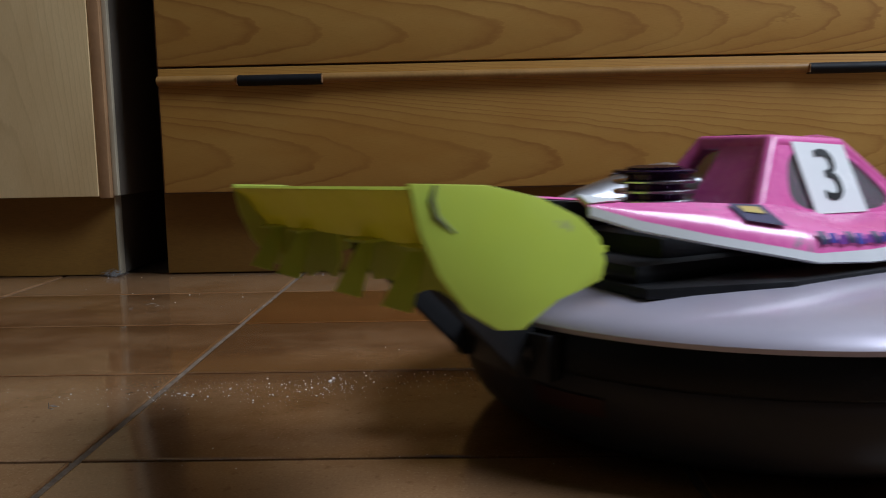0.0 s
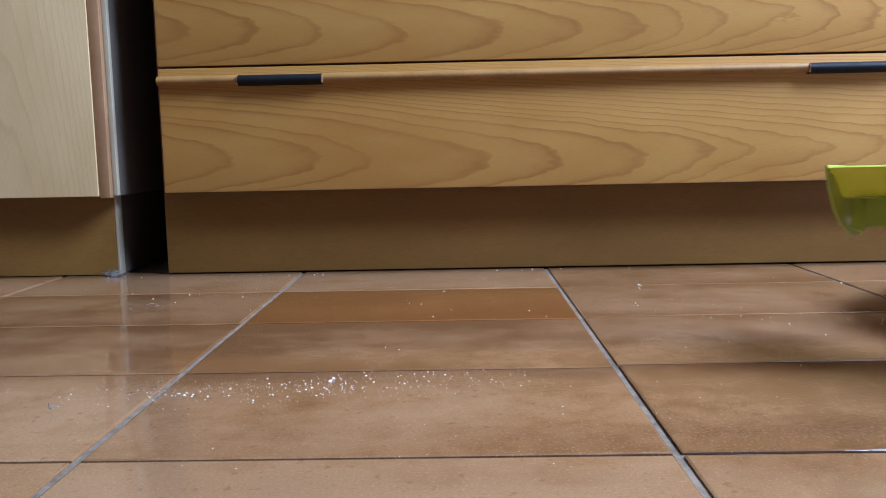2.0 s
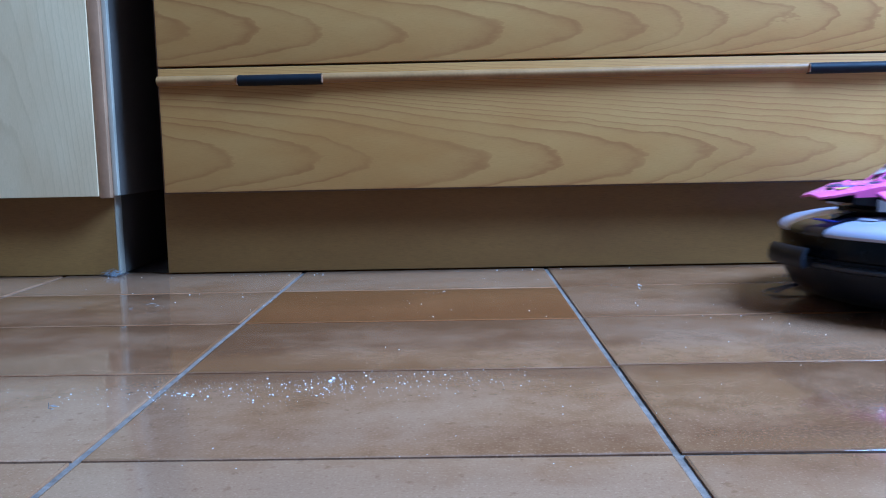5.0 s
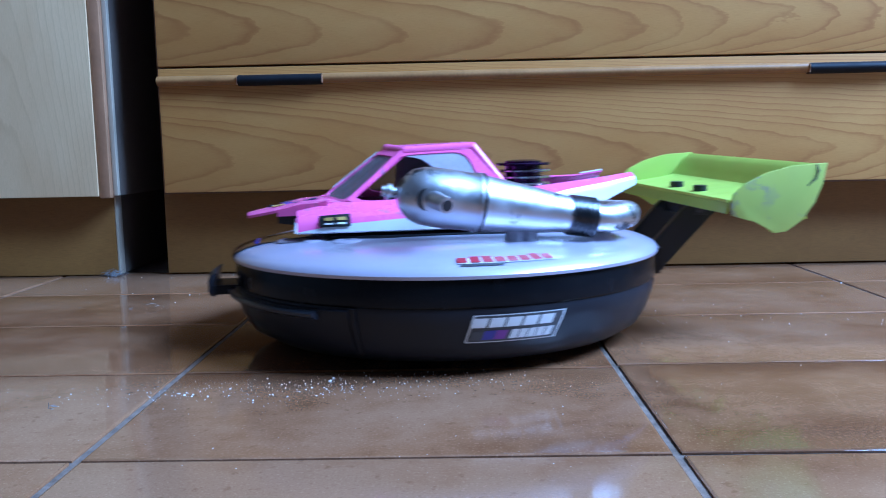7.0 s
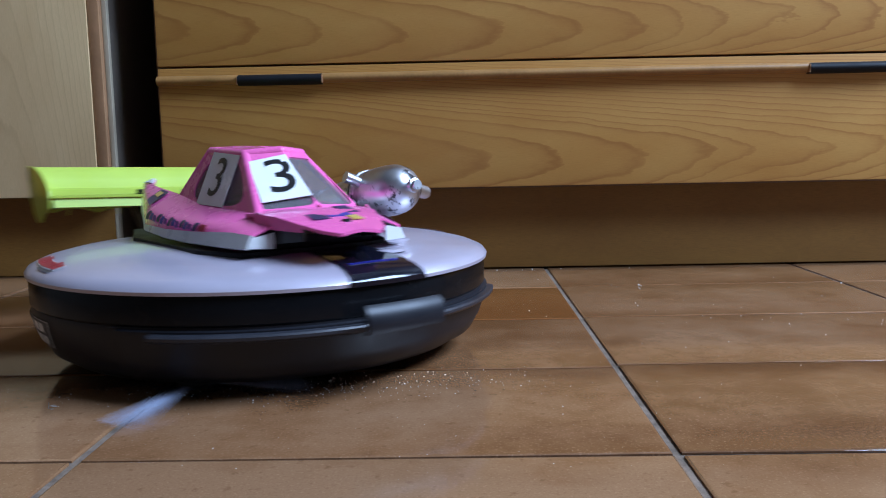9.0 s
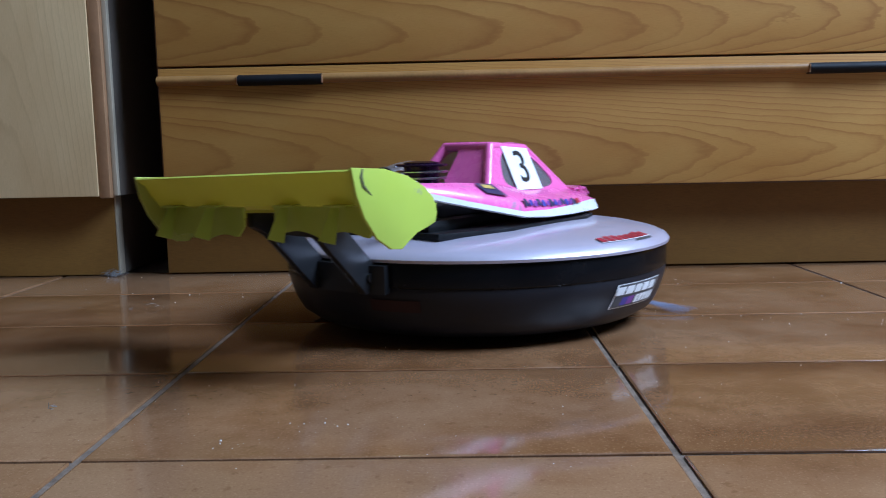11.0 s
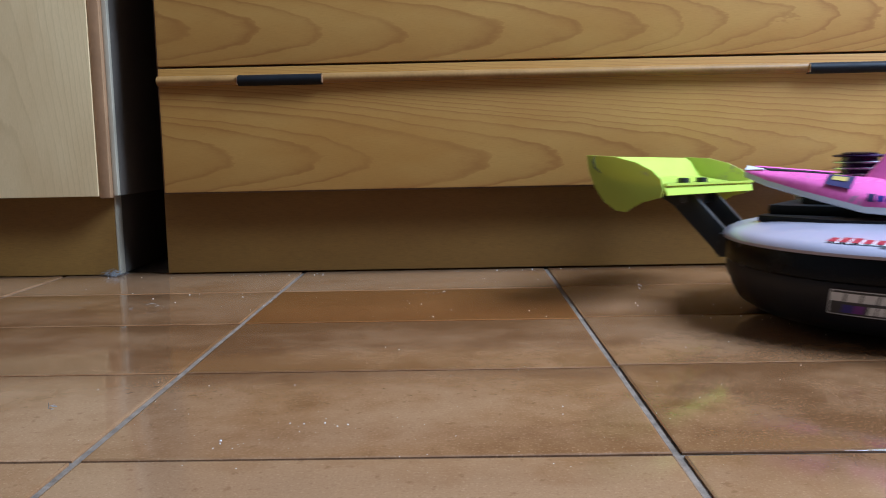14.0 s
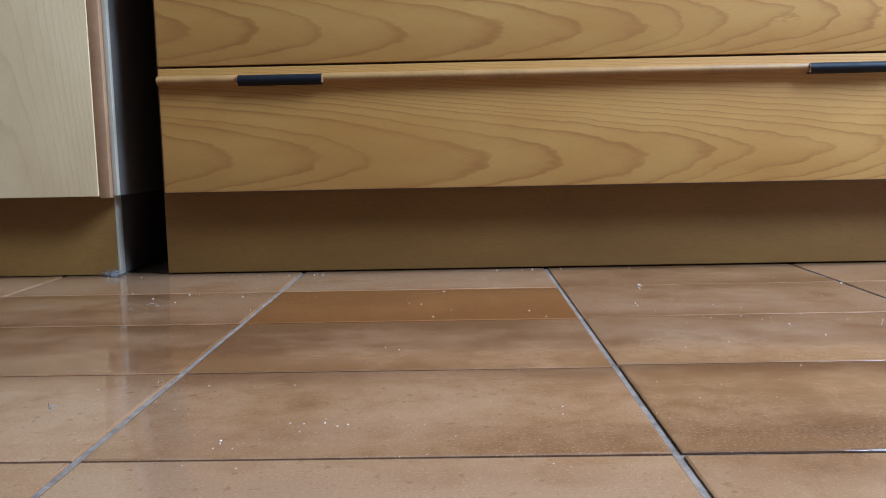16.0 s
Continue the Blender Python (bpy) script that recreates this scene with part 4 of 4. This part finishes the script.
swept = crumbs("crumbs", "white crumbs strewn in a line on the tiles", [
    (-0.255, 0.508, 0.030, 0.008, 40, 0.0009), (-0.190, 0.508, 0.040, 0.010, 90, 0.0011), (-0.120, 0.517, 0.040, 0.013, 110, 0.0013),
    (-0.050, 0.530, 0.045, 0.015, 130, 0.0011), (0.010, 0.528, 0.030, 0.014, 60, 0.0009), (-0.100, 0.517, 0.080, 0.016, 420, 0.0006),
    (-0.064, 0.555, 0.002, 0.002, 2, 0.0026), (-0.083, 0.535, 0.004, 0.004, 5, 0.0024), (-0.096, 0.523, 0.010, 0.005, 6, 0.0020),
    (-0.131, 0.517, 0.005, 0.004, 4, 0.0018), (-0.166, 0.505, 0.008, 0.004, 8, 0.0018), (-0.182, 0.512, 0.010, 0.006, 8, 0.0014)], 5)
crumbs("loose_crumbs", "scattered white crumbs on the tiles", [
    (-0.026, 0.860, 0.010, 0.008, 10, 0.0020), (0.189, 0.885, 0.012, 0.012, 12, 0.0022), (-0.20, 0.87, 0.08, 0.05, 30, 0.0014), (0.02, 0.94, 0.09, 0.03, 20, 0.0015), (0.1, 0.70, 0.20, 0.14, 160, 0.0005), (0.05, 0.45, 0.14, 0.06, 120, 0.0004),
    (-0.09, 0.62, 0.12, 0.06, 20, 0.0008), (0.03, 0.47, 0.10, 0.05, 60, 0.0006),
    (0.20, 0.72, 0.12, 0.10, 110, 0.0011), (-0.30, 0.80, 0.14, 0.08, 40, 0.0012), (0.0, 0.80, 0.14, 0.07, 60, 0.0013), (0.0, 1.005, 0.25, 0.005, 60, 0.0016), (0.4, 0.95, 0.12, 0.03, 30, 0.0014), (0.35, 0.8, 0.1, 0.08, 30, 0.0010), (-0.12, 0.47, 0.06, 0.04, 50, 0.0006)], 9)

def dust_ball(name, label, at, n, seed):
    """A tangle of grey lint fibres."""
    rn, bm = random.Random(seed), bmesh.new()
    for _ in range(n):
        p = Vector(at) + Vector((rn.gauss(0, 0.006), rn.gauss(0, 0.0025), 0.0006 + abs(rn.gauss(0, 0.0030))))
        pts = [p]
        for _ in range(3):
            q = pts[-1] + Vector((rn.gauss(0, 0.0022), rn.gauss(0, 0.0016), rn.gauss(0, 0.0012)))
            q.z = max(0.0004, q.z)
            pts.append(q)
        tube(pts, 0.00022, 3, bm)
    return tagged(new(name, mesh_of(name, bm, M_LINT)), label, "dust", kind="stuff")


dust_ball("lint", "grey lint caught in the plinth corner", (-0.420, 1.0120, 0.0), 90, 3)
dust_ball("floor_lint", "thin dark lint fibres on a tile", (-0.2433, 0.4692, 0.0), 2, 8)
dust_ball("floor_lint", "thin dark lint fibres on a tile", (-0.3063, 0.7943, 0.0), 3, 12)
kicked = crumbs("kicked_crumbs", "white crumbs flicked aside on the tiles", [(-0.089, 0.517, 0.016, 0.008, 14, 0.0014), (-0.111, 0.494, 0.012, 0.006, 8, 0.0014)], 21)

# ---- floor tiles; in the columns beside the middle one a longer tile sets the rows back ----
TW, TD, TX, TY = 0.295, 0.1613, -0.1908, 0.3975


def tile_mesh(name, material):
    x, y = TW / 2 - 0.0023, TD / 2 - 0.0016
    bm = bmesh.new()
    rings = []
    for inset, z in ((0, -0.0016), (0, -0.0006), (0.0007, -0.0001), (0.0018, 0.0)):
        rings.append([bm.verts.new((sx * (x - inset), sy * (y - inset), z)) for sx, sy in ((-1, -1), (1, -1), (1, 1), (-1, 1))])
    for a, b in zip(rings, rings[1:]):
        for k in range(4):
            bm.faces.new((a[k], a[(k + 1) % 4], b[(k + 1) % 4], b[k]))
    bm.faces.new(rings[-1])
    return mesh_of(name, bm, material)


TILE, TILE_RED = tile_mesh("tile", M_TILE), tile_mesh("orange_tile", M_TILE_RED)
rn = random.Random(11)
far_verts, far_faces = [], []
for i in range(-11, 7):
    for j in range(-21, 4):
        x, y = TX + (i + 0.5) * TW, TY + (j + 0.5) * TD
        deep = 1.0
        if i >= 1 and j >= 0:
            y, deep = (y + 0.0032, 1.040) if j == 0 else (y + 0.0065, 1.0)
        if x > ROOM_X or x < ROOM_W or y < ROOM_S:
            continue
        if abs(x) < 1.7 and y > -1.2:
            ob = new("tile", TILE_RED if (i, j) == (0, 2) else TILE)
            ob.parent = floor
            ob.matrix_basis = pose(x, y, rn.uniform(-0.0002, 0.0001), rn.uniform(-0.06, 0.06), rn.uniform(-0.04, 0.04), rn.uniform(-0.1, 0.1)) @ Matrix.Diagonal((1, deep, 1, 1))
        else:
            k, hx, hy = len(far_verts), TW / 2 - 0.0027, TD / 2 - 0.0017
            far_verts += [(x + sx * (hx - e), y + sy * (hy - e), z) for e, z in ((0, -0.0016), (0.001, 0.0)) for sx, sy in ((-1, -1), (1, -1), (1, 1), (-1, 1))]
            far_faces += [(k + n, k + (n + 1) % 4, k + 4 + (n + 1) % 4, k + 4 + n) for n in range(4)] + [(k + 4, k + 5, k + 6, k + 7)]
me = bpy.data.meshes.new("far_tiles")
me.from_pydata(far_verts, [], far_faces)
me.materials.append(M_TILE)
far = new("far_tiles", me)
far.parent = floor
tagged(far, kind="stuff")

# ---- what moves ----


def motions():
    rows = [(0.0, 0.166, 0.488, 29), (0.3, 0.2300, 0.495, 26), (0.6, 0.2932, 0.5299, 24), (1.0, 0.3784, 0.592, 25), (1.2, 0.4175, 0.6114, 28), (1.5, 0.4672, 0.632, 31),
            (2.0, 0.530, 0.657, 37), (2.5, 0.590, 0.700, 48), (3.2, 0.680, 0.775, 85), (3.8, 0.730, 0.805, 135), (4.3, 0.672, 0.797, 172), (5.0, 0.470, 0.770, 188), (5.7, 0.284, 0.745, 190),
            (6.3, 0.1445, 0.724, 189.5), (6.6, 0.0760, 0.707, 188.5), (7.0, -0.0118, 0.691, 190.8), (7.2, -0.0465, 0.6826, 193.4), (7.5, -0.092, 0.6733, 201.2),
            (7.6, -0.1015, 0.6705, 205.3), (7.9, -0.1288, 0.6601, 217.6), (8.2, -0.1470, 0.6526, 233), (8.5, -0.1515, 0.6484, 259.1), (8.8, -0.1504, 0.6478, 289.6),
            (9.0, -0.1489, 0.6472, 308.8), (9.2, -0.1463, 0.6458, 331.5), (9.6, -0.138, 0.650, 372), (10.0, -0.115, 0.668, 400), (10.4, -0.070, 0.702, 413), (10.8, -0.013, 0.743, 414),
            (11.3, 0.0468, 0.7836, 407.5), (11.5, 0.063, 0.797, 401.7), (11.7, 0.0808, 0.8102, 393), (12.0, 0.1060, 0.825, 379), (12.2, 0.1190, 0.8275, 364.5), (12.5, 0.1462, 0.8286, 348.2),
            (13.0, 0.2033, 0.8159, 334.4), (13.3, 0.2567, 0.7874, 327.7), (13.6, 0.3193, 0.7527, 323.2), (14.0, 0.3959, 0.704, 322), (14.3, 0.4437, 0.6531, 325), (14.5, 0.4805, 0.6141, 328),
            (15.0, 0.5412, 0.5235, 330.9), (15.5, 0.62, 0.44, 331), (16.0, 0.72, 0.36, 332)]
    walk(robot, [(t, pose(x, y, 0, 0, 0, a)) for t, x, y, a in rows])
    walk(brush, [(k * 0.1, pose(BRUSH[0], BRUSH[1], 0, 0, 0, 58 * k)) for k in range(161)])
    # the line of crumbs is swept up under the robot and goes with it
    ride = [(t, pose(x - (-0.145), y - 0.52, 0.022)) for t, x, y, a in rows if t >= 9.6]
    walk(swept, [(0.0, pose(0, 0, 0)), (9.2, pose(0, 0, 0))] + ride)
    walk(kicked, [(0.0, pose(0, 0, 0)), (9.2, pose(0, 0, 0)), (9.5, pose(0, -0.07, 0)), (16.0, pose(0, -0.07, 0))])


motions()
